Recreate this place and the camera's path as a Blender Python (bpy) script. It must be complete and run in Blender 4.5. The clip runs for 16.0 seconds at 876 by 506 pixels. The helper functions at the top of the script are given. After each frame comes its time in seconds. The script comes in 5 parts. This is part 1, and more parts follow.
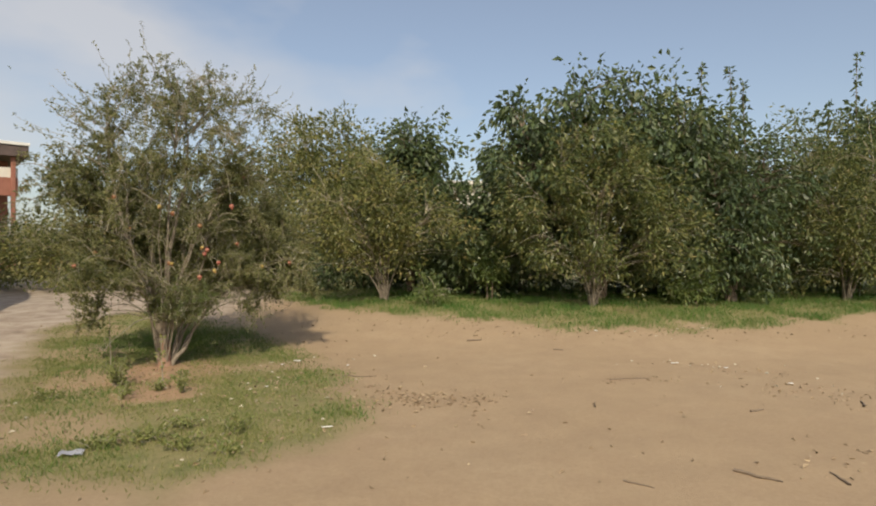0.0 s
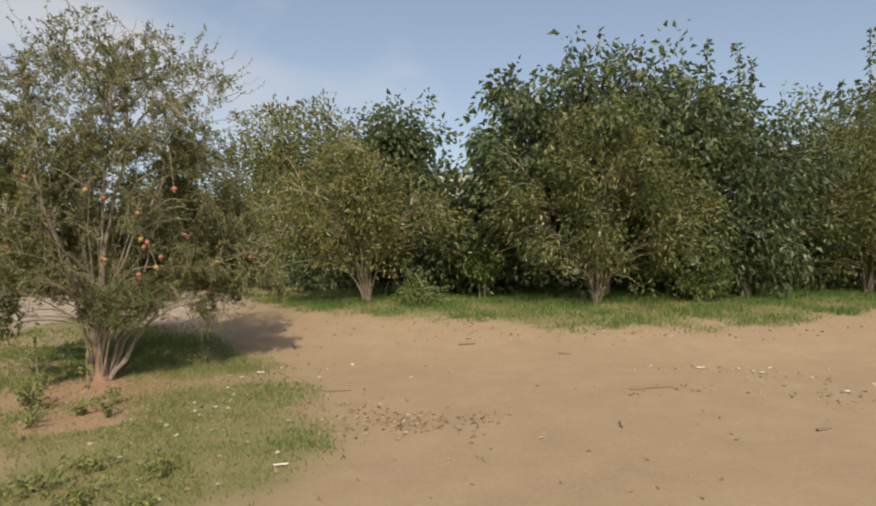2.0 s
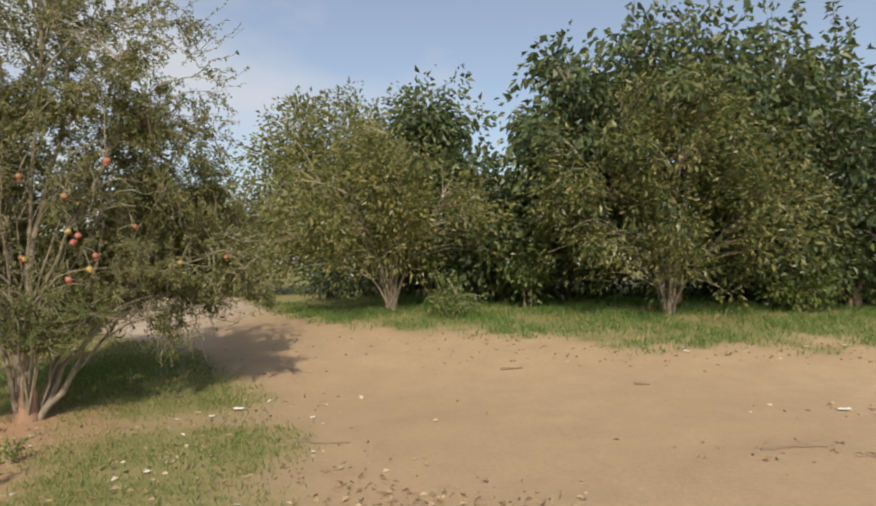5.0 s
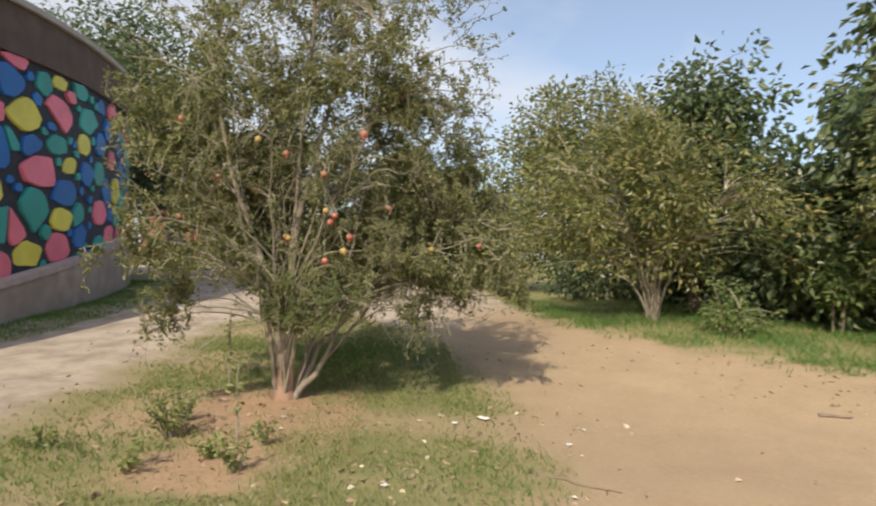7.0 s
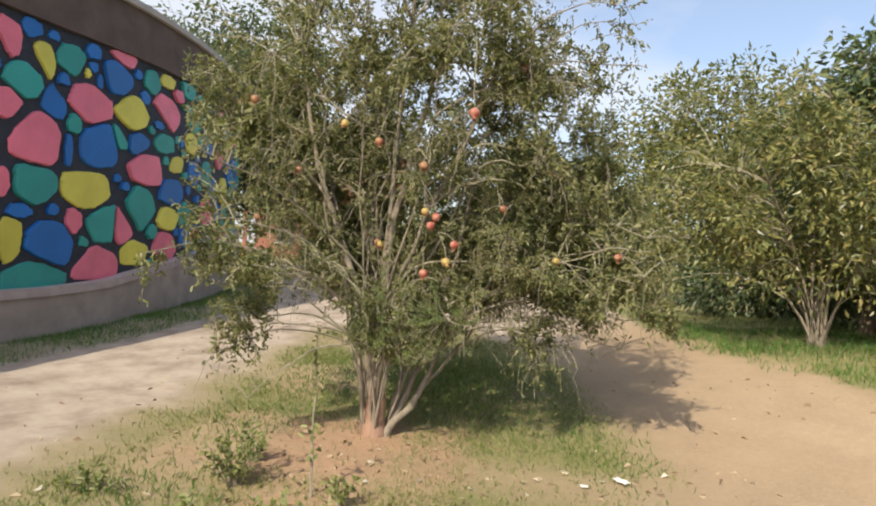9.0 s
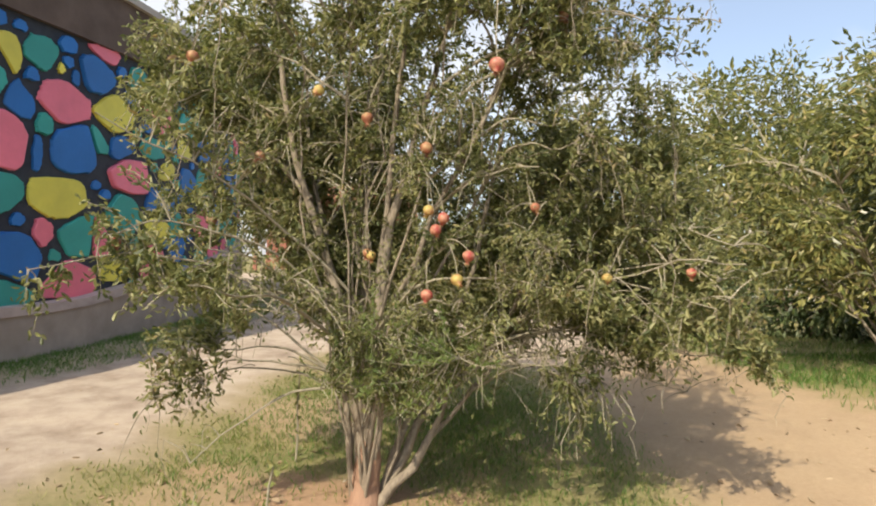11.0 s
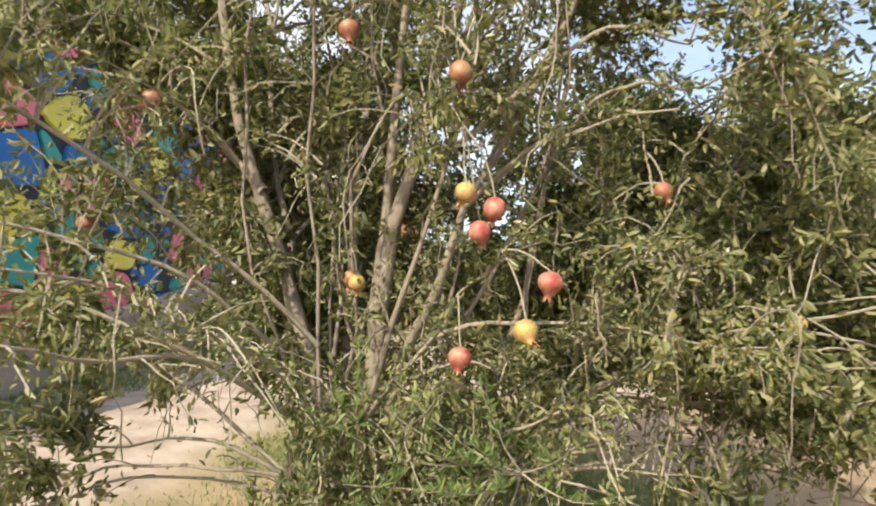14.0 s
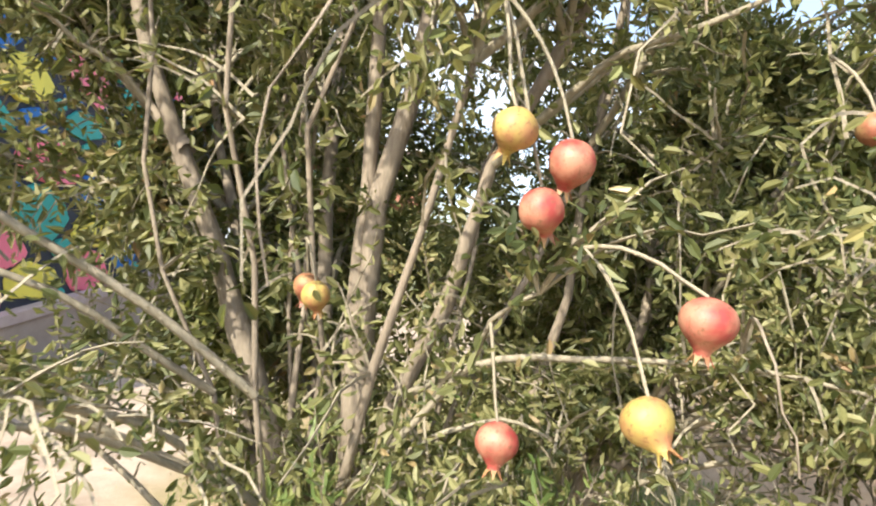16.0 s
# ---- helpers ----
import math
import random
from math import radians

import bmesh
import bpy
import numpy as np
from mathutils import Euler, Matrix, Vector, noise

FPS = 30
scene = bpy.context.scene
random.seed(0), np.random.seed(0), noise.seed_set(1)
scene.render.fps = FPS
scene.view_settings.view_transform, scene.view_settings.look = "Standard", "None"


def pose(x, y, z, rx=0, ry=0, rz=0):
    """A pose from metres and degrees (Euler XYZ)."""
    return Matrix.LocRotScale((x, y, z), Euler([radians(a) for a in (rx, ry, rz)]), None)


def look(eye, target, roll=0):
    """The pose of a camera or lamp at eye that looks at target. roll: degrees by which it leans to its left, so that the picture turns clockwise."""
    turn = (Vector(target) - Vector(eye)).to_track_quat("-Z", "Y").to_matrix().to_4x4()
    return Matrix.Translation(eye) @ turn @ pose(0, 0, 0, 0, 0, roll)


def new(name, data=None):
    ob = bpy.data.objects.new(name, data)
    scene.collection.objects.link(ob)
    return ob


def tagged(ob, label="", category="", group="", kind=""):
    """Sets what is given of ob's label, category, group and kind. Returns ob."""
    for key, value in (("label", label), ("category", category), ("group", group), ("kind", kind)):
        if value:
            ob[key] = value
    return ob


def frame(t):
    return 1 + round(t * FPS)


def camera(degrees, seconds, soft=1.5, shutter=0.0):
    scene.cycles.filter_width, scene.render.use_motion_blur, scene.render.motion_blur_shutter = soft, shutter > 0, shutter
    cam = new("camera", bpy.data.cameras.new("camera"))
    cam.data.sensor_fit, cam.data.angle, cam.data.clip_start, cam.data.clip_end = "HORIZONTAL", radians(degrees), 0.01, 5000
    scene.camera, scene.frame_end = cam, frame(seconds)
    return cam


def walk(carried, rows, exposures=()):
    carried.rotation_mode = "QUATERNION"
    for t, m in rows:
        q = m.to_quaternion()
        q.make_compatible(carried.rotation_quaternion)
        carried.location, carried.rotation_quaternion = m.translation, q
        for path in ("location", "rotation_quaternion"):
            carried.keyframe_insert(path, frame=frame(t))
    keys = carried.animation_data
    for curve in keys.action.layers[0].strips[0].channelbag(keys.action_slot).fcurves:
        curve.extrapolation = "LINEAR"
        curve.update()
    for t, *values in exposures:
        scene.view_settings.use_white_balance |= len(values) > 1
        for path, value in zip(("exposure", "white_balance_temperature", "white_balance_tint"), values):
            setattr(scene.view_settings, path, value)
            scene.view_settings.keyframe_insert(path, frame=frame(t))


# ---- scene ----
cam = camera(72.7, 16.0, soft=2.0, shutter=0.35)
METRES, EYE, TILT, LEAN, TURN = 7.8, 1.5, 0.0, 0.0, 0.0
ROWS = [
    (0.0, 0.0, 0.0, 0.0, -0.0, 0.0, 0.0),
    (0.5, 0.0022, 0.0355, -0.0004, -0.75, -0.01, 0.14),
    (1.0, 0.0008, 0.0698, -0.0067, -1.05, 0.05, 0.3),
    (1.5, 0.0033, 0.1075, -0.0124, -0.96, -0.04, 0.57),
    (2.0, 0.0029, 0.1505, -0.0156, -1.12, 0.07, 0.78),
    (2.5, 0.0024, 0.1945, -0.0205, -1.19, -0.28, 1.11),
    (3.0, 0.009, 0.2436, -0.0199, -1.65, 0.1, 1.68),
    (5.5, 0.0127, 0.4082, -0.0286, 6.76, 0.87, 0.45),
    (6.0, -0.0058, 0.4357, -0.0299, 13.92, 0.76, -0.32),
    (6.5, -0.0243, 0.4625, -0.0286, 19.36, 1.01, -1.65),
    (7.0, -0.0391, 0.486, -0.0304, 25.35, 0.39, -2.27),
    (7.5, -0.0555, 0.5107, -0.0286, 30.66, -0.08, -2.87),
    (8.0, -0.0761, 0.5335, -0.0279, 32.82, -0.4, -3.15),
    (8.5, -0.0954, 0.5597, -0.0233, 34.03, -0.19, -3.47),
    (9.0, -0.1067, 0.5848, -0.022, 35.2, 0.02, -3.33),
    (11.5, -0.1939, 0.7102, -0.0214, 37.12, 2.35, -3.19),
    (12.0, -0.2146, 0.7303, -0.0223, 37.62, 4.25, -3.3),
    (12.5, -0.238, 0.7494, -0.0213, 38.06, 5.3, -3.36),
    (13.0, -0.2514, 0.7676, -0.0199, 37.8, 5.51, -3.13),
    (13.5, -0.2632, 0.7893, -0.0199, 37.46, 4.99, -3.14),
    (14.0, -0.2805, 0.81, -0.0197, 37.1, 3.94, -3.04),
    (14.5, -0.3004, 0.8291, -0.0193, 37.14, 2.7, -2.84),
    (15.0, -0.3179, 0.8455, -0.0142, 37.25, 1.91, -2.62),
    (15.5, -0.3276, 0.8596, -0.0123, 37.14, 1.44, -2.46),
    (16.0, -0.3339, 0.8749, -0.0096, 37.0, 0.99, -2.43),
]
walk(cam, [(t, pose(0, 0, EYE, TILT, LEAN, TURN) @ pose(METRES * x, METRES * y, METRES * z, 90 + pitch, roll, yaw)) for t, x, y, z, yaw, pitch, roll in ROWS],
     exposures=[(0.0, -0.04, 7000, 10), (4.0, 0.04, 7000, 10), (6.0, 0.20, 6950, 10), (7.5, 0.46, 6650, 10), (9.0, 0.60, 6650, 10), (12.5, 0.84, 7150, 10), (14.5, 1.12, 6600, 10), (16.0, 1.45, 6500, 10)])

# ---- world, sun ----
SUN_AZ, SUN_EL = 176.0, 41.0          # compass degrees clockwise from +y, degrees above the horizon
world = bpy.data.worlds.new("sky")
scene.world = world
world.use_nodes = True
wn, wl = world.node_tree.nodes, world.node_tree.links
wbg = wn["Background"]
sky = wn.new("ShaderNodeTexSky")
sky.sky_type = "NISHITA"
sky.sun_disc = False
sky.sun_elevation = radians(SUN_EL)
sky.sun_rotation = radians(SUN_AZ)
sky.air_density, sky.dust_density, sky.ozone_density = 1.0, 2.2, 1.5
wtc = wn.new("ShaderNodeTexCoord")
wmap = wn.new("ShaderNodeMapping")
wmap.inputs["Scale"].default_value = (1.0, 1.0, 2.2)
wmap.inputs["Location"].default_value = (2.3, 0.7, 0.0)
cloud = wn.new("ShaderNodeTexNoise")
cloud.inputs["Scale"].default_value = 2.3
cloud.inputs["Detail"].default_value = 5
cloud.inputs["Roughness"].default_value = 0.5
cramp = wn.new("ShaderNodeValToRGB")
cramp.color_ramp.elements[0].position, cramp.color_ramp.elements[1].position = 0.56, 0.82
cramp.color_ramp.elements[0].color = (0.16, 0.16, 0.16, 1)
cramp.color_ramp.elements[1].color = (0.72, 0.72, 0.72, 1)
cmix = wn.new("ShaderNodeMix")
cmix.data_type = "RGBA"
cmix.inputs["B"].default_value = (4.5, 4.6, 4.9, 1)
wl.new(wtc.outputs["Generated"], wmap.inputs["Vector"])
wl.new(wmap.outputs["Vector"], cloud.inputs["Vector"])
wsep = wn.new("ShaderNodeSeparateXYZ")
wl.new(wtc.outputs["Generated"], wsep.inputs[0])
wadd = wn.new("ShaderNodeMath")
wadd.operation = "MULTIPLY_ADD"
wadd.inputs[1].default_value = -0.36
wl.new(wsep.outputs["X"], wadd.inputs[0])
wl.new(cloud.outputs["Fac"], wadd.inputs[2])
wl.new(wadd.outputs[0], cramp.inputs["Fac"])
wl.new(cramp.outputs["Color"], cmix.inputs["Factor"])
wl.new(sky.outputs["Color"], cmix.inputs["A"])
wl.new(cmix.outputs["Result"], wbg.inputs["Color"])
wbg.inputs["Strength"].default_value = 0.15

sun = new("sun", bpy.data.lights.new("sun", "SUN"))
sun.data.energy, sun.data.angle, sun.data.color = 3.5, radians(0.6), (1.0, 0.91, 0.75)
sa, se = radians(SUN_AZ), radians(SUN_EL)
sun.matrix_world = look((60 * math.sin(sa), 60 * math.cos(sa), 50), (60 * math.sin(sa) - math.sin(sa) * math.cos(se), 60 * math.cos(sa) - math.cos(sa) * math.cos(se), 50 - math.sin(se)))
scene.view_settings.exposure = 0.0


# ---- materials ----
def nodes_of(name):
    m = bpy.data.materials.new(name)
    m.use_nodes = True
    return m, m.node_tree.nodes, m.node_tree.links, m.node_tree.nodes["Principled BSDF"]


def ramp(n, l, fac, stops):
    r = n.new("ShaderNodeValToRGB")
    e = r.color_ramp.elements
    while len(e) < len(stops):
        e.new(0.5)
    for el, (p, c) in zip(e, stops):
        el.position, el.color = p, (*c, 1)
    l.new(fac, r.inputs["Fac"])
    return r.outputs["Color"]


def noise_out(n, l, vec, scale, detail=4, rough=0.55):
    t = n.new("ShaderNodeTexNoise")
    t.inputs["Scale"].default_value, t.inputs["Detail"].default_value, t.inputs["Roughness"].default_value = scale, detail, rough
    if vec is not None:
        l.new(vec, t.inputs["Vector"])
    return t.outputs["Fac"]


def mixed(n, l, fac, a, b, mode="MIX"):
    m = n.new("ShaderNodeMix")
    m.data_type, m.blend_type = "RGBA", mode
    for key, v in (("Factor", fac), ("A", a), ("B", b)):
        if isinstance(v, (int, float)):
            m.inputs[key].default_value = v
        elif isinstance(v, tuple):
            m.inputs[key].default_value = (*v, 1)
        else:
            l.new(v, m.inputs[key])
    return m.outputs["Result"]


def bumped(n, l, bsdf, height, strength, distance):
    b = n.new("ShaderNodeBump")
    b.inputs["Strength"].default_value, b.inputs["Distance"].default_value = strength, distance
    l.new(height, b.inputs["Height"])
    l.new(b.outputs["Normal"], bsdf.inputs["Normal"])


def object_coords(n):
    return n.new("ShaderNodeTexCoord").outputs["Object"]


def leaf_material(name, stops, rough=0.5, through_light=0.3, patch=0.8):
    """Leaves: a colour for each leaf, patches of yellower or greener growth, and light that comes through."""
    m, n, l, b = nodes_of(name)
    geo = n.new("ShaderNodeNewGeometry")
    patches = noise_out(n, l, object_coords(n), patch, 2)
    add = n.new("ShaderNodeMath")
    add.operation = "MULTIPLY_ADD"
    l.new(patches, add.inputs[0])
    add.inputs[1].default_value = 0.9
    sub = n.new("ShaderNodeMath")
    sub.operation = "MULTIPLY_ADD"
    l.new(geo.outputs["Random Per Island"], sub.inputs[0])
    sub.inputs[1].default_value, sub.inputs[2].default_value = 0.75, -0.33
    l.new(sub.outputs[0], add.inputs[2])
    col = ramp(n, l, add.outputs[0], stops)
    l.new(col, b.inputs["Base Color"])
    b.inputs["Roughness"].default_value = rough
    b.inputs["Specular IOR Level"].default_value = 0.5
    tr = n.new("ShaderNodeBsdfTranslucent")
    bright = mixed(n, l, 0.5, col, (0.30, 0.34, 0.06))
    l.new(bright, tr.inputs["Color"])
    mx = n.new("ShaderNodeMixShader")
    mx.inputs[0].default_value = through_light
    l.new(b.outputs[0], mx.inputs[1])
    l.new(tr.outputs[0], mx.inputs[2])
    l.new(mx.outputs[0], n["Material Output"].inputs["Surface"])
    return m


def bark_material(name, dark, light, scale=14):
    m, n, l, b = nodes_of(name)
    co = object_coords(n)
    mp = n.new("ShaderNodeMapping")
    mp.inputs["Scale"].default_value = (1, 1, 0.3)
    l.new(co, mp.inputs["Vector"])
    big = noise_out(n, l, co, 3.5, 3)
    fine = noise_out(n, l, mp.outputs["Vector"], scale * 2.5, 6, 0.7)
    c = ramp(n, l, fine, [(0.3, dark), (0.7, light)])
    c = mixed(n, l, big, c, tuple(0.55 * a + 0.45 * bb for a, bb in zip(dark, light)), "MIX")
    l.new(c, b.inputs["Base Color"])
    b.inputs["Roughness"].default_value = 0.85
    bumped(n, l, b, fine, 0.7, 0.012)
    return m


def plain_material(name, a, bcol, scale=8.0, rough=0.8, bump=0.3, dist=0.004, metal=0.0):
    m, n, l, b = nodes_of(name)
    co = object_coords(n)
    f1 = noise_out(n, l, co, scale, 5, 0.6)
    f2 = noise_out(n, l, co, scale * 0.17, 3)
    c = ramp(n, l, f1, [(0.3, a), (0.7, bcol)])
    c = mixed(n, l, f2, c, tuple(0.5 * (x + y) * 0.8 for x, y in zip(a, bcol)))
    l.new(c, b.inputs["Base Color"])
    b.inputs["Roughness"].default_value, b.inputs["Metallic"].default_value = rough, metal
    bumped(n, l, b, f1, bump, dist)
    return m


POM_LEAF = leaf_material("pomegranate_leaf", [(0.0, (0.04, 0.062, 0.025)), (0.35, (0.11, 0.13, 0.048)), (0.62, (0.245, 0.245, 0.10)), (0.86, (0.315, 0.31, 0.15)), (1.0, (0.34, 0.21, 0.11))], 0.52, 0.38, 2.0)
OLIVE_LEAF = leaf_material("olive_leaf", [(0.0, (0.04, 0.058, 0.02)), (0.4, (0.12, 0.14, 0.045)), (0.75, (0.28, 0.27, 0.09)), (1.0, (0.42, 0.32, 0.16))], 0.38, 0.32, 1.9)
DEEP_LEAF = leaf_material("deep_olive_leaf", [(0.0, (0.03, 0.05, 0.018)), (0.4, (0.085, 0.112, 0.036)), (0.75, (0.205, 0.215, 0.07)), (1.0, (0.36, 0.29, 0.14))], 0.4, 0.3, 1.9)
DARK_LEAF = leaf_material("broad_leaf", [(0.0, (0.026, 0.046, 0.022)), (0.45, (0.058, 0.092, 0.038)), (0.8, (0.125, 0.165, 0.066)), (1.0, (0.24, 0.25, 0.12))], 0.42, 0.24, 0.6)
LIME_LEAF = leaf_material("fresh_leaf", [(0.0, (0.07, 0.12, 0.032)), (0.5, (0.14, 0.20, 0.06)), (1.0, (0.27, 0.29, 0.10))], 0.5, 0.35, 1.5)
WEED_LEAF = leaf_material("weed_leaf", [(0.0, (0.13, 0.17, 0.05)), (0.5, (0.25, 0.28, 0.095)), (1.0, (0.38, 0.34, 0.15))], 0.55, 0.35, 2.0)
GRASS = leaf_material("grass_blade", [(0.0, (0.09, 0.15, 0.036)), (0.42, (0.19, 0.235, 0.066)), (0.74, (0.33, 0.32, 0.125)), (1.0, (0.46, 0.40, 0.21))], 0.6, 0.35, 0.55)
LUSH = leaf_material("lush_grass_blade", [(0.0, (0.045, 0.13, 0.026)), (0.5, (0.095, 0.215, 0.042)), (0.82, (0.16, 0.25, 0.06)), (1.0, (0.28, 0.28, 0.11))], 0.55, 0.36, 0.6)
DRY_LEAF = leaf_material("dry_leaf", [(0.0, (0.16, 0.11, 0.07)), (0.5, (0.29, 0.21, 0.13)), (1.0, (0.50, 0.40, 0.27))], 0.8, 0.1, 2.0)
PALE_BARK = bark_material("pale_bark", (0.085, 0.066, 0.048), (0.41, 0.35, 0.27))
BROWN_BARK = bark_material("brown_bark", (0.12, 0.085, 0.06), (0.30, 0.235, 0.17))
TWIG_BARK = bark_material("twig_bark", (0.19, 0.165, 0.12), (0.44, 0.40, 0.30), 30)


def ground_material():
    m, n, l, b = nodes_of("earth")
    co = object_coords(n)
    att = n.new("ShaderNodeAttribute")
    att.attribute_name = "cover"
    sep = n.new("ShaderNodeSeparateColor")
    l.new(att.outputs["Color"], sep.inputs["Color"])
    wide = noise_out(n, l, co, 0.35, 4, 0.6)
    mid = noise_out(n, l, co, 2.6, 6, 0.65)
    fine = noise_out(n, l, co, 26.0, 8, 0.75)
    grit = noise_out(n, l, co, 130.0, 3, 0.7)
    dirt = ramp(n, l, wide, [(0.25, (0.35, 0.25, 0.145)), (0.5, (0.40, 0.292, 0.175)), (0.75, (0.44, 0.335, 0.212))])
    dirt = mixed(n, l, ramp(n, l, mid, [(0.38, (0, 0, 0)), (0.66, (0.75, 0.75, 0.75))]), dirt, (0.31, 0.215, 0.13))
    dirt = mixed(n, l, 0.35, dirt, ramp(n, l, fine, [(0.3, (0.27, 0.19, 0.12)), (0.7, (0.49, 0.38, 0.265))]))
    dirt = mixed(n, l, 0.2, dirt, ramp(n, l, grit, [(0.3, (0.22, 0.15, 0.1)), (0.7, (0.52, 0.41, 0.29))]))
    turf = ramp(n, l, mid, [(0.25, (0.13, 0.165, 0.05)), (0.5, (0.25, 0.235, 0.10)), (0.75, (0.37, 0.295, 0.165))])
    turf = mixed(n, l, 0.4, turf, ramp(n, l, fine, [(0.3, (0.07, 0.08, 0.03)), (0.7, (0.31, 0.27, 0.15))]))
    red = ramp(n, l, fine, [(0.3, (0.30, 0.185, 0.115)), (0.7, (0.47, 0.31, 0.20))])
    pale = ramp(n, l, mid, [(0.3, (0.27, 0.212, 0.165)), (0.55, (0.43, 0.357, 0.285)), (0.75, (0.50, 0.428, 0.35))])
    base = mixed(n, l, sep.outputs["Blue"], dirt, pale)
    base = mixed(n, l, sep.outputs["Red"], base, turf)
    base = mixed(n, l, sep.outputs["Green"], base, red)
    l.new(base, b.inputs["Base Color"])
    b.inputs["Roughness"].default_value = 0.95
    b.inputs["Specular IOR Level"].default_value = 0.15
    h = n.new("ShaderNodeMath")
    h.operation = "MULTIPLY_ADD"
    l.new(grit, h.inputs[0])
    h.inputs[1].default_value = 0.35
    l.new(fine, h.inputs[2])
    bumped(n, l, b, h.outputs[0], 0.55, 0.02)
    return m


EARTH = ground_material()


# ---- mesh helpers ----
def mesh_of(name, verts, faces, material, smooth=False):
    """A mesh from an array of corners and an array of faces that all have as many sides."""
    verts, faces = np.asarray(verts, np.float32), np.asarray(faces, np.int32)
    me = bpy.data.meshes.new(name)
    k = faces.shape[1]
    me.vertices.add(len(verts))
    me.vertices.foreach_set("co", verts.ravel())
    me.loops.add(faces.size)
    me.loops.foreach_set("vertex_index", faces.ravel())
    me.polygons.add(len(faces))
    me.polygons.foreach_set("loop_start", np.arange(0, faces.size, k, dtype=np.int32))
    me.polygons.foreach_set("use_smooth", np.full(len(faces), smooth))
    me.update(calc_edges=True)
    me.validate()
    if material:
        me.materials.append(material)
    return me


def part(name, me, parent, label=""):
    ob = new(name, me)
    ob.parent = parent
    return tagged(ob, label)


def from_bm(name, bm, material, smooth=False):
    me = bpy.data.meshes.new(name)
    bm.to_mesh(me)
    bm.free()
    if smooth:
        me.polygons.foreach_set("use_smooth", np.ones(len(me.polygons), bool))
    if material:
        me.materials.append(material)
    return me


def tubes(paths, sides=5):
    """Tapered tubes: each path is (points, radii). Gives corners and quads."""
    vs, fs, at = [], [], 0
    ang = np.arange(sides) * 2 * np.pi / sides
    for pts, rad in paths:
        pts, rad = np.asarray(pts, float), np.asarray(rad, float)
        d = np.gradient(pts, axis=0)
        d /= np.linalg.norm(d, axis=1, keepdims=True) + 1e-9
        ref = np.where(np.abs(d[:, 2:3]) > 0.9, np.array([[1.0, 0, 0]]), np.array([[0, 0, 1.0]]))
        u = np.cross(d, ref)
        u /= np.linalg.norm(u, axis=1, keepdims=True) + 1e-9
        w = np.cross(d, u)
        for i in range(1, len(pts)):           # keep the rings from flipping along the tube
            if u[i] @ u[i - 1] < 0:
                u[i], w[i] = -u[i], -w[i]
        ring = pts[:, None] + rad[:, None, None] * (np.cos(ang)[None, :, None] * u[:, None] + np.sin(ang)[None, :, None] * w[:, None])
        n = len(pts)
        vs.append(ring.reshape(-1, 3))
        i, j = np.meshgrid(np.arange(n - 1), np.arange(sides), indexing="ij")
        a, b = i * sides + j, i * sides + (j + 1) % sides
        fs.append(np.stack([a, b, b + sides, a + sides], -1).reshape(-1, 4) + at)
        at += n * sides
    return np.concatenate(vs), np.concatenate(fs)


def unit(v):
    return v / (np.linalg.norm(v, axis=-1, keepdims=True) + 1e-9)


def leaves(p, d, length, width, rng, fold=0.25, fine=False):
    """Many leaves as corners and triangles: base points, directions, lengths and widths. Each leaf is folded on its midrib."""
    n = len(p)
    d = unit(d)
    side = unit(np.cross(d, rng.normal(size=(n, 3))))
    up = np.cross(side, d)
    length, width = np.broadcast_to(length, n)[:, None], np.broadcast_to(width, n)[:, None]
    tip = p + d * length - up * length * 0.12
    if not fine:
        mid = p + d * length * 0.45 + up * width * fold
        v = np.stack([p, mid + side * width / 2, tip, mid - side * width / 2], 1)
        f = np.array([[0, 1, 2], [0, 2, 3]])
        k = 4
    else:
        m1, m2 = p + d * length * 0.28, p + d * length * 0.68 - up * length * 0.02
        v = np.stack([p, m1 + side * width * 0.42 + up * width * fold, m2 + side * width * 0.45 + up * width * fold, tip,
                      m2 - side * width * 0.45 + up * width * fold, m1 - side * width * 0.42 + up * width * fold], 1)
        f = np.array([[0, 1, 2], [0, 2, 3], [0, 3, 4], [0, 4, 5]])
        k = 6
    faces = (f[None] + (np.arange(n) * k)[:, None, None]).reshape(-1, 3)
    return v.reshape(-1, 3), faces


def smoothstep(a, b, x):
    t = np.clip((np.asarray(x, float) - a) / (b - a), 0, 1)
    return t * t * (3 - 2 * t)


def wobble(x, y, size, seed=0.0):
    """A soft, repeatable unevenness between -1 and 1 for arrays of places."""
    x, y = np.asarray(x, float) / size, np.asarray(y, float) / size
    return (np.sin(1.7 * x + 0.9 * y + seed) + np.sin(-1.1 * x + 2.3 * y + 2.1 * seed + 1) + np.sin(2.9 * x + 1.3 * y - seed + 2) * 0.6 + np.sin(0.6 * x - 3.7 * y + 3 * seed) * 0.5) / 3.1


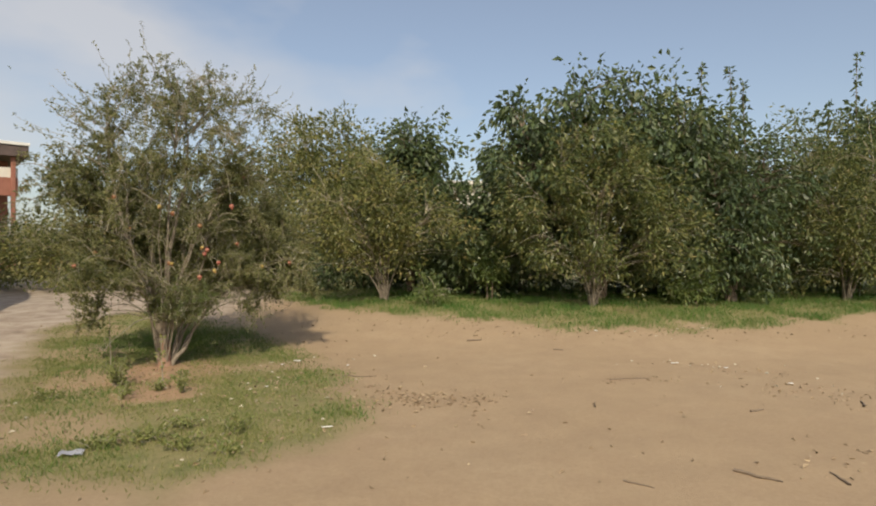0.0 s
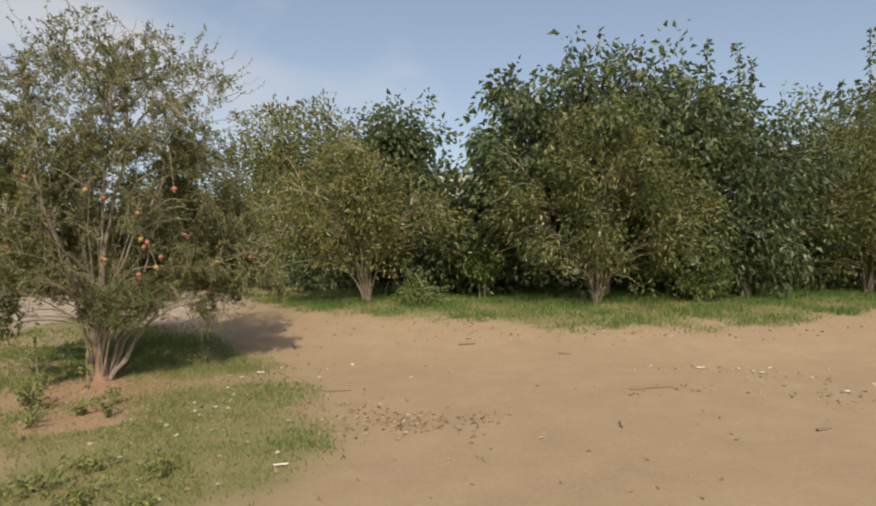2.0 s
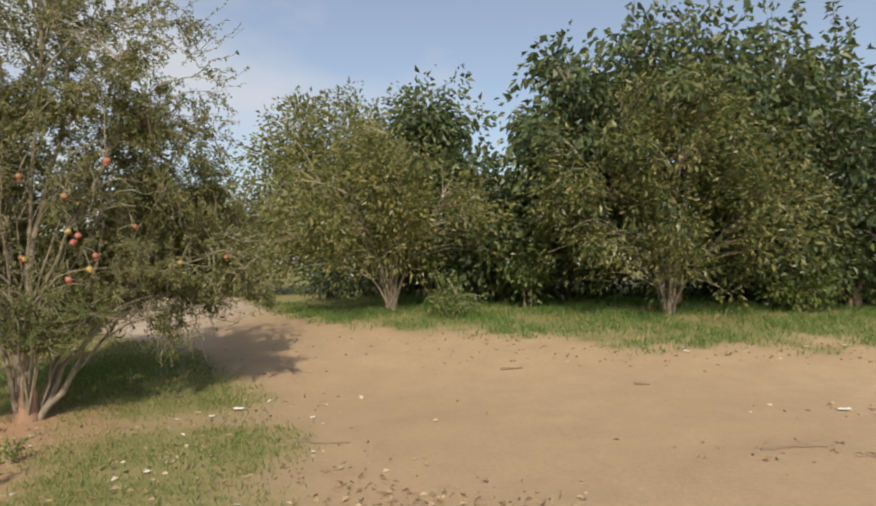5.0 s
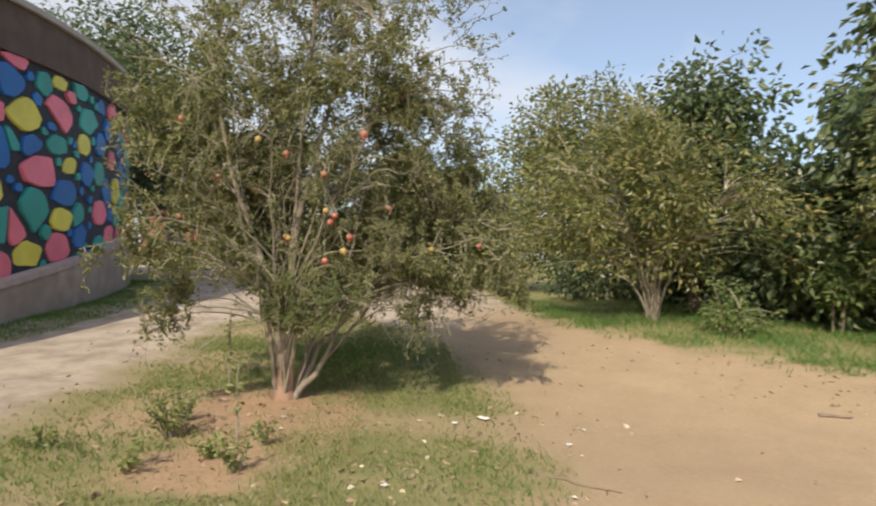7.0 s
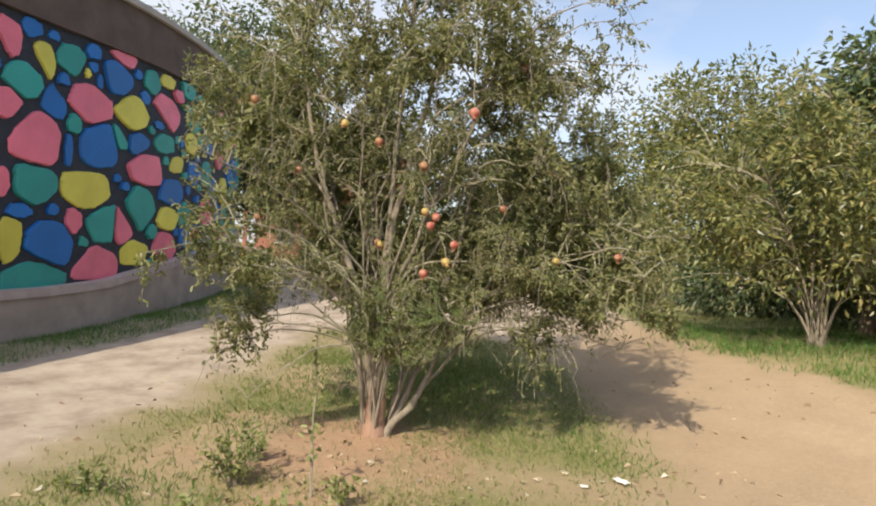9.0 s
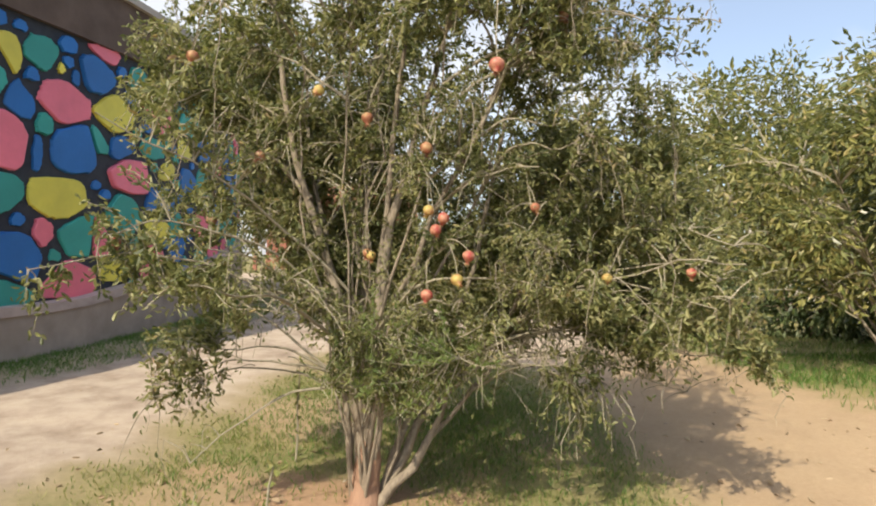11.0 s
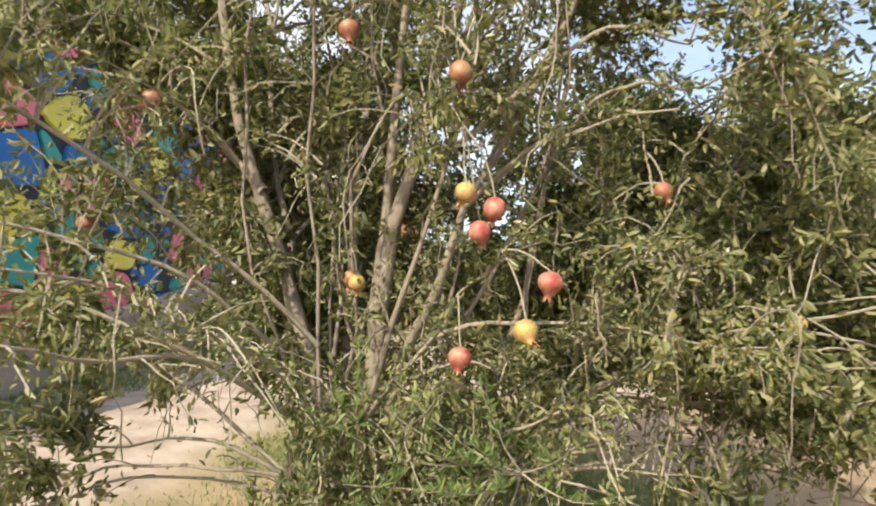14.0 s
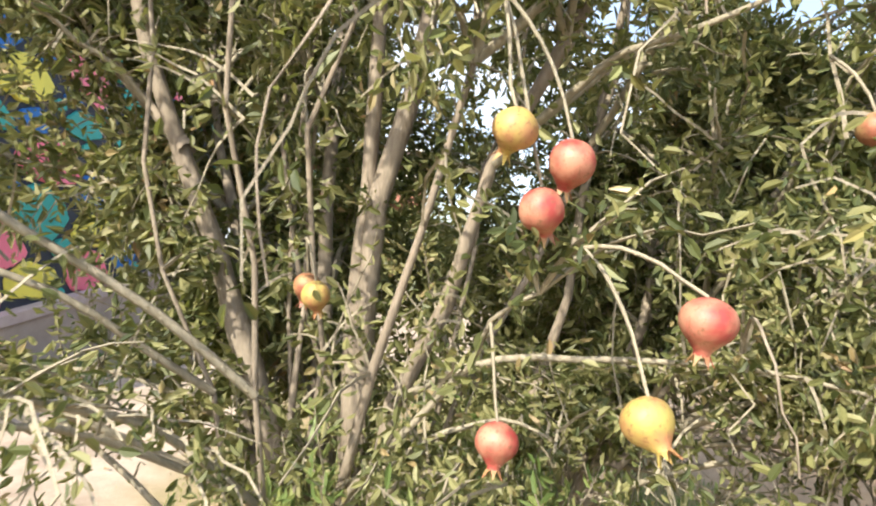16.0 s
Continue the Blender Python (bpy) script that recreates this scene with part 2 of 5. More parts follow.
# ---- ground ----
def height(x, y):
    """The ground: flat where one walks, rising towards the shrubs, a low mound round the tree."""
    x, y = np.asarray(x, float), np.asarray(y, float)
    right = 0.44 * smoothstep(8.0, 13.2, y) + 0.03 * np.clip(y - 13, 0, 25)
    left = 0.055 * np.clip(y - 7 - smoothstep(-6.5, -5.0, x), 0, 6) + 0.012 * np.clip(y - 13, 0, 22)
    far = left + (right - left) * smoothstep(-4.0, -0.8, x)
    z = far + 0.018 * wobble(x, y, 1.3) + 0.008 * wobble(x, y, 0.35, 3)
    r = np.hypot((x + 3.55) / 1.0, (y - 7.45) / 1.0)
    z = z + 0.02 * (1 - smoothstep(0.2, 0.95, r))
    fade = smoothstep(60, 30, np.hypot(x, y))
    return z * np.where(np.hypot(x, y) > 30, fade, 1) + np.where(np.hypot(x, y) > 30, 0.9 * (1 - fade), 0)


ISLAND = [(-3.5, 4.2), (-2.75, 3.65), (-1.8, 3.6), (-1.1, 4.4), (-0.55, 5.6), (-0.95, 6.8), (-1.3, 7.7), (-1.9, 8.8), (-2.9, 10.0),
          (-4.4, 11.6), (-6.2, 12.2), (-6.9, 10.6), (-5.7, 8.2), (-5.2, 7.2), (-4.8, 6.3), (-4.2, 5.5)]


def inside(x, y, ring):
    """Distance to a closed ring of corners, positive inside."""
    x, y = np.asarray(x, float), np.asarray(y, float)
    d, odd = np.full(x.shape, 1e9), np.zeros(x.shape, bool)
    for (ax, ay), (bx, by) in zip(ring, ring[1:] + ring[:1]):
        t = np.clip(((x - ax) * (bx - ax) + (y - ay) * (by - ay)) / ((bx - ax) ** 2 + (by - ay) ** 2), 0, 1)
        d = np.minimum(d, np.hypot(x - ax - t * (bx - ax), y - ay - t * (by - ay)))
        cut = ((ay > y) != (by > y)) & (x < (bx - ax) * (y - ay) / (by - ay + 1e-12) + ax)
        odd ^= cut
    return np.where(odd, d, -d)


EDGE_X, EDGE_Y = [-9, -6, -4, -1.6, 0, 1.6, 3, 5, 8, 12, 20], [23, 18.5, 14.9, 11.6, 11.1, 10.6, 10.2, 10.3, 11.2, 12.4, 14]


def cover(x, y):
    """How much turf, red soil and pale trodden earth lies at each place."""
    w = 0.16 * wobble(x, y, 0.5, 1) + 0.10 * wobble(x, y, 0.17, 5)
    isle = smoothstep(-0.25, 0.35, inside(x, y, ISLAND) + w)
    bare = 1 - 0.75 * smoothstep(0.0, 0.6, wobble(x, y, 0.8, 9))
    strip = smoothstep(-0.2, 0.45, y - np.interp(x, EDGE_X, EDGE_Y) + 3.0 * w)
    verge = smoothstep(-0.1, 0.4, wall_side(x, y)) * smoothstep(1.3, 0.7, wall_side(x, y)) * 0.6
    r = np.hypot(x + 3.6, y - 7.45)
    red = (1 - smoothstep(0.30, 0.95, r + 2.2 * w)) * 0.9
    red = np.maximum(red, (1 - smoothstep(0.3, 0.6, np.hypot(x + 3.0, y - 6.4) + w)) * 0.8)
    turf = np.clip(np.maximum.reduce([isle * bare, strip, verge]), 0, 1) * (1 - red)
    pale = smoothstep(-3.2, -5.2, x) * (1 - isle)
    return turf, red, pale, isle, strip


# ---- wall line ----
def wall_point(s):
    """The wall's foot, s metres along it: straight first, then bending away."""
    s = np.asarray(s, float)
    x0, y0, a0, k = -8.75, 7.0, radians(108), radians(4.2)
    sp, sn = np.maximum(s, 0), np.minimum(s, 0)
    x = x0 + (np.sin(a0 + k * sp) - np.sin(a0)) / k + sn * np.cos(a0)
    y = y0 - (np.cos(a0 + k * sp) - np.cos(a0)) / k + sn * np.sin(a0)
    a = a0 + k * sp
    return x, y, np.sin(a), -np.cos(a)       # place, and the normal towards the walker


WALL_S = np.linspace(-12, 16, 57)


def wall_side(x, y):
    """Metres in front of the wall (towards the walker)."""
    px, py, nx, ny = wall_point(WALL_S)
    x, y = np.asarray(x, float), np.asarray(y, float)
    best, side = np.full(x.shape, 1e9), np.zeros(x.shape)
    for a, b, c, d in zip(px, py, nx, ny):
        q = np.hypot(x - a, y - b)
        hit = q < best
        side = np.where(hit, (x - a) * c + (y - b) * d, side)
        best = np.where(hit, q, best)
    return side


def axis(lo, hi, step, end, grow=1.35):
    """Grid lines: even between lo and hi, wider and wider outside, as far as end."""
    mid = list(np.arange(lo, hi + step / 2, step))
    g, out, back = step, [mid[-1]], [mid[0]]
    while out[-1] < end:
        g *= grow
        out.append(out[-1] + g)
        back.append(back[-1] - g)
    return np.array(back[:0:-1] + mid + out[1:])


gx, gy = axis(-13, 14, 0.12, 1500), axis(-2, 19, 0.12, 1500)
GX, GY = np.meshgrid(gx, gy, indexing="ij")
GZ = height(GX, GY)
ni, nj = GX.shape
gi, gj = np.meshgrid(np.arange(ni - 1), np.arange(nj - 1), indexing="ij")
q0 = gi * nj + gj
ground_mesh = mesh_of("ground", np.stack([GX, GY, GZ], -1).reshape(-1, 3), np.stack([q0, q0 + nj, q0 + nj + 1, q0 + 1], -1).reshape(-1, 4), EARTH, True)
turf, red, pale, isle, strip = cover(GX.ravel(), GY.ravel())
colours = np.stack([turf, red, pale, np.ones_like(turf)], -1).astype(np.float32)
ground_mesh.attributes.new("cover", "FLOAT_COLOR", "POINT").data.foreach_set("color", colours.ravel())
ground = tagged(new("ground", ground_mesh), "trodden sandy brown earth with patches of grass", "ground", kind="structure")


# ---- painted stone wall ----
PLINTH, PAINTED, TOP = 0.57, 3.86, 4.50


def plinth_top(s):
    return PLINTH + 0.11 * np.clip(np.asarray(s, float) - 1.6, 0, 7)


def wall_prism(name, s0, s1, z0, z1, front, back, material, n=56, rising=False, lift=None):
    """A stretch of the curved wall as a solid: from s0 to s1, between two heights above its foot."""
    s = np.linspace(s0, s1, n)
    x, y, nx, ny = wall_point(s)
    base = height(x, y)
    v, f = [], []
    for i in range(n):
        up = float(plinth_top(s[i])) if rising else z1
        low = up - 0.07 if lift else z0
        up += lift or 0
        for off, z in ((front, low), (front, up), (back, up), (back, low)):
            v.append((x[i] + nx[i] * off, y[i] + ny[i] * off, base[i] + z))
    for i in range(n - 1):
        for k in range(4):
            a, b = i * 4 + k, i * 4 + (k + 1) % 4
            f.append((a, b, b + 4, a + 4))
    f += [(0, 3, 2, 1), tuple(4 * (n - 1) + k for k in range(4))]
    return mesh_of(name, v, f, material)


MORTAR = plain_material("dark_mortar", (0.018, 0.022, 0.035), (0.05, 0.055, 0.07), 12, 0.75, 0.5, 0.01)
PLASTER = plain_material("grey_plaster", (0.08, 0.054, 0.043), (0.17, 0.12, 0.098), 3.2, 0.9, 0.5, 0.01)
PLINTH_MAT = plain_material("plinth_concrete", (0.28, 0.22, 0.18), (0.56, 0.45, 0.38), 3, 0.9, 0.9, 0.012)
LEDGE_MAT = plain_material("ledge_plaster", (0.40, 0.31, 0.28), (0.60, 0.49, 0.45), 5, 0.9, 0.6, 0.01)
COPING_MAT = plain_material("coping_concrete", (0.38, 0.34, 0.30), (0.55, 0.50, 0.45), 7, 0.9, 0.5, 0.01)


def paint(name, c):
    m, n, l, b = nodes_of(name)
    co = object_coords(n)
    info = n.new("ShaderNodeObjectInfo")
    coarse, fine = noise_out(n, l, co, 2.2, 4, 0.6), noise_out(n, l, co, 22, 6, 0.7)
    col = mixed(n, l, ramp(n, l, coarse, [(0.35, (0, 0, 0)), (0.7, (0.5, 0.5, 0.5))]), c, tuple(0.62 * x for x in c))
    col = mixed(n, l, ramp(n, l, fine, [(0.62, (0, 0, 0)), (0.8, (0.4, 0.4, 0.4))]), col, tuple(0.7 * x + 0.07 for x in c))
    hsv = n.new("ShaderNodeHueSaturation")
    mr = n.new("ShaderNodeMapRange")
    mr.inputs["To Min"].default_value, mr.inputs["To Max"].default_value = 0.92, 1.18
    l.new(info.outputs["Random"], mr.inputs["Value"])
    l.new(mr.outputs[0], hsv.inputs["Value"])
    l.new(col, hsv.inputs["Color"])
    l.new(hsv.outputs["Color"], b.inputs["Base Color"])
    b.inputs["Roughness"].default_value = 0.55
    bumped(n, l, b, fine, 0.5, 0.012)
    return m


PAINTS = {"p": paint("pink_paint", (0.84, 0.19, 0.26)), "t": paint("teal_paint", (0.03, 0.33, 0.285)),
          "b": paint("blue_paint", (0.012, 0.15, 0.46)), "y": paint("yellow_paint", (0.72, 0.63, 0.09))}

wall = new("wall_painted")
tagged(wall, "curved masonry wall of big painted stones with dark joints", "wall", kind="structure")
part("mortar", wall_prism("mortar", -12, 16, 0.0, PAINTED + 0.05, 0.0, -0.45, MORTAR), wall, "dark mortar between the stones")
part("plinth", wall_prism("plinth", -12, 16, -0.3, PLINTH, 0.16, -0.44, PLINTH_MAT, rising=True), wall, "rough grey-brown concrete plinth")
part("plinth_ledge", wall_prism("plinth_ledge", -12, 16, 0, 0, 0.19, -0.3, LEDGE_MAT, rising=True, lift=0.035), wall, "pale pinkish plaster ledge on the plinth")
part("plaster_band", wall_prism("plaster_band", -12, 16, PAINTED - 0.05, TOP, 0.07, -0.44, PLASTER), wall, "weathered grey-brown plaster band")
part("coping", wall_prism("coping", -12, 16, TOP, TOP + 0.09, 0.14, -0.5, COPING_MAT), wall, "pale concrete coping")

# The stones, course by course: colour, metres along the wall, height above its foot, width, height, shape.
COURSE_A = [("t", 0.68, 0.74, 0.84, 0.31, "dome"), ("p", 1.68, 0.86, 0.84, 0.46, "wedge"), ("y", 2.43, 0.96, 0.76, 0.39, "wedge"), ("p", 3.23, 1.02, 0.77, 0.46, "oval"), ("b", 3.95, 1.2, 0.5, 0.4, "oval"), ("p", 4.85, 1.62, 0.7, 0.45, "oval")]
COURSE_B = [("y", 0.33, 1.20, 0.28, 0.57, "oval"), ("b", 0.86, 1.16, 0.62, 0.56, "dome"), ("p", 1.19, 1.42, 0.23, 0.31, "oval"), ("t", 1.71, 1.36, 0.56, 0.50, "block"), ("p", 2.18, 1.35, 0.52, 0.48, "slant"), ("t", 2.46, 1.62, 0.74, 0.67, "dome"),
            ("t", 2.80, 1.26, 0.24, 0.22, "oval"), ("y", 3.27, 1.46, 0.60, 0.39, "oval"), ("t", 3.80, 1.55, 0.4, 0.4, "oval"), ("b", 0.42, 1.52, 0.30, 0.16, "oval")]
COURSE_C = [("p", 0.20, 1.84, 0.20, 0.34, "oval"), ("t", 0.61, 1.85, 0.68, 0.50, "dome"), ("y", 1.43, 1.84, 0.92, 0.46, "block"), ("b", 3.36, 1.91, 0.92, 0.42, "oval"), ("p", 2.56, 2.20, 1.15, 0.46, "block"), ("y", 3.47, 2.38, 0.38, 0.26, "block"),
            ("b", 4.13, 2.29, 0.55, 0.4, "oval"), ("b", 1.06, 2.33, 0.12, 0.40, "oval"), ("y", 5.9, 2.08, 0.6, 0.5, "oval")]
COURSE_D = [("p", 0.65, 2.41, 0.92, 0.72, "peak"), ("b", 1.58, 2.45, 0.70, 0.58, "block"), ("t", 1.98, 2.62, 0.36, 0.32, "slant"), ("b", 2.36, 2.57, 0.50, 0.31, "oval"), ("t", 3.05, 2.67, 0.72, 0.29, "block"), ("y", 3.99, 2.80, 0.52, 0.34, "oval"),
            ("p", 0.20, 2.74, 0.36, 0.34, "oval"), ("b", 0.83, 2.86, 0.34, 0.42, "wedge"), ("t", 1.12, 2.66, 0.2, 0.26, "oval"), ("b", 2.89, 2.93, 0.34, 0.12, "oval"), ("p", 5.5, 2.68, 0.45, 0.35, "oval"), ("t", 4.75, 2.34, 0.5, 0.45, "oval")]
COURSE_E = [("t", 0.40, 3.06, 0.48, 0.42, "wedge"), ("p", 1.39, 3.01, 0.70, 0.60, "oval"), ("y", 2.21, 3.00, 0.78, 0.46, "oval"), ("p", 3.08, 3.15, 0.80, 0.56, "tooth"), ("t", 4.12, 3.22, 0.8, 0.42, "oval"), ("y", 0.65, 3.36, 0.27, 0.42, "tooth"),
            ("b", 1.85, 3.42, 0.70, 0.44, "oval"), ("b", 2.48, 3.29, 0.24, 0.18, "oval"), ("p", 3.42, 3.51, 0.38, 0.18, "oval"), ("y", 7.85, 3.26, 0.47, 0.4, "oval"), ("b", 4.7, 2.9, 0.5, 0.4, "oval")]
COURSE_F = [("p", 0.18, 3.46, 0.28, 0.48, "tooth"), ("t", 1.04, 3.47, 0.46, 0.36, "oval"), ("b", 1.36, 3.66, 0.23, 0.2, "oval"), ("y", 1.30, 3.36, 0.08, 0.13, "oval"), ("b", 0.46, 3.68, 0.26, 0.22, "oval"), ("p", 1.98, 3.73, 0.56, 0.2, "dome"),
            ("t", 3.70, 3.66, 0.6, 0.25, "oval"), ("y", 3.05, 3.66, 0.4, 0.2, "oval"), ("t", 2.62, 3.55, 0.4, 0.34, "oval"), ("b", 1.52, 3.30, 0.1, 0.2, "oval")]
stone_rng = random.Random(4)
seeds = COURSE_A + COURSE_B + COURSE_C + COURSE_D + COURSE_E + COURSE_F
tries = 0
while tries < 6000:
    tries += 1
    s_, z_ = stone_rng.uniform(-12, 13), stone_rng.uniform(0.7, 3.7)
    size_ = stone_rng.uniform(0.34, 0.68) if (s_ < -0.1 or s_ > 4.4) else 0.15
    if all(math.hypot((s_ - q[1]) / (size_ + q[3]), (z_ - q[2]) / (size_ + q[4])) > (0.5 if size_ > 0.25 else 0.54) for q in seeds):
        seeds.append((stone_rng.choice("ptbybtp") if size_ > 0.25 else stone_rng.choice("bbt"), s_, z_, size_, size_ * stone_rng.uniform(0.7, 0.95), stone_rng.choice(("oval", "block", "dome", "wedge"))))


def clip_poly(poly, px, py, nx, ny):
    """Keep the side of a line that lies against its normal."""
    out = []
    for (ax, ay), (bx, by) in zip(poly, poly[1:] + poly[:1]):
        da, db = (ax - px) * nx + (ay - py) * ny, (bx - px) * nx + (by - py) * ny
        if da <= 0:
            out.append((ax, ay))
        if (da < 0) != (db < 0) and da != db:
            t = da / (da - db)
            out.append((ax + t * (bx - ax), ay + t * (by - ay)))
    return out


STONE_SHAPES = {
    "oval": [(-0.5, -0.12), (-0.3, -0.46), (0.2, -0.5), (0.5, -0.2), (0.46, 0.24), (0.12, 0.5), (-0.32, 0.42)],
    "block": [(-0.5, -0.42), (-0.05, -0.5), (0.48, -0.42), (0.5, 0.32), (0.36, 0.5), (-0.42, 0.42)],
    "dome": [(-0.5, -0.44), (0.5, -0.5), (0.5, -0.02), (0.28, 0.42), (-0.15, 0.5), (-0.46, 0.2)],
    "wedge": [(-0.48, 0.36), (-0.1, 0.5), (0.4, 0.12), (0.5, -0.34), (0.2, -0.5), (-0.5, -0.4)],
    "peak": [(-0.5, -0.28), (-0.06, 0.5), (0.1, 0.46), (0.5, -0.34), (0.38, -0.5), (-0.05, -0.42)],
    "slant": [(-0.5, -0.5), (-0.5, 0.46), (-0.34, 0.5), (0.5, -0.36), (0.44, -0.5)],
    "tooth": [(-0.5, 0.2), (-0.36, 0.5), (0.46, 0.36), (0.5, -0.1), (0.36, -0.5), (0.12, -0.36)],
}


def half_way(stone, nx, ny):
    """How far a stone reaches from its middle in one direction."""
    return math.hypot(stone[3] / 2 * nx, stone[4] / 2 * ny)


def stone_outline(i):
    """The outline of one stone, held off its neighbours by the joint and rounded."""
    c, s, z, w, h, shape = seeds[i]
    rough = random.Random(i)
    poly = [(s + w * 1.12 * (a + rough.uniform(-0.03, 0.03)), z + h * 1.12 * (b + rough.uniform(-0.03, 0.03))) for a, b in STONE_SHAPES[shape]]
    joint = 0.014 + 0.010 * ((i * 7) % 5) / 5
    for j, other in enumerate(seeds):
        d = math.hypot(other[1] - s, other[2] - z)
        if j == i or d > 1.6:
            continue
        nx, ny = (other[1] - s) / d, (other[2] - z) / d
        mine, theirs = half_way(seeds[i], nx, ny), half_way(other, nx, ny)
        f = min(max(mine / (mine + theirs), 0.3), 0.7) * d - joint
        poly = clip_poly(poly, s + nx * f, z + ny * f, nx, ny)
        if len(poly) < 3:
            return []
    poly = clip_poly(poly, 0, PAINTED - 0.05, 0, 1)
    poly = clip_poly(poly, 0, float(plinth_top(s)) + 0.02, 0, -1)
    for _ in range(2):
        poly = [q for (ax, ay), (bx, by) in zip(poly, poly[1:] + poly[:1]) for q in ((0.83 * ax + 0.17 * bx, 0.83 * ay + 0.17 * by), (0.17 * ax + 0.83 * bx, 0.17 * ay + 0.83 * by))]
    return [(a + rough.uniform(-0.010, 0.010), b + rough.uniform(-0.010, 0.010)) for a, b in poly]


def stone_mesh(i):
    poly = stone_outline(i)
    if len(poly) < 6:
        return None
    cs, cz = sum(q[0] for q in poly) / len(poly), sum(q[1] for q in poly) / len(poly)
    if max(abs(q[0] - cs) for q in poly) < 0.05:
        return None
    out = stone_rng.uniform(0.02, 0.055)
    tilt_s, tilt_z = stone_rng.uniform(-0.03, 0.03), stone_rng.uniform(-0.03, 0.03)
    v, n = [], len(poly)
    for scale, off in ((1.0, -0.03), (1.0, 0.008), (0.97, out * 0.8), (0.93, out)):
        for a, b in poly:
            s, z = cs + (a - cs) * scale, cz + (b - cz) * scale
            x, y, nx, ny = wall_point(s)
            d = off + (tilt_s * (a - cs) + tilt_z * (b - cz) if off > 0.01 else 0)
            v.append((float(x + nx * d), float(y + ny * d), float(height(x, y)) + z))
    f = [(k * n + j, k * n + (j + 1) % n, (k + 1) * n + (j + 1) % n, (k + 1) * n + j) for k in range(3) for j in range(n)]
    me = bpy.data.meshes.new("stone")
    me.from_pydata(v, [], f + [tuple(3 * n + j for j in range(n))])
    me.materials.append(PAINTS[seeds[i][0]])
    return me


for i in range(len(seeds)):
    me = stone_mesh(i)
    if me:
        part("stone", me, wall)


# ---- trees and shrubs ----
def curve_path(a, b, n, lift, rng, rough=0.03):
    """A bent path from a to b that rises first and then hangs over."""
    t = np.linspace(0, 1, n)[:, None]
    span = np.linalg.norm(b - a)
    p = a + (b - a) * t
    p[:, 2:3] += lift * span * np.sin(np.pi * t)
    jit = rng.normal(size=(n, 3)) * rough * span
    jit[0] = 0
    return p + np.cumsum(jit, 0) * 0.5 * (t * (1 - 0.3 * t))


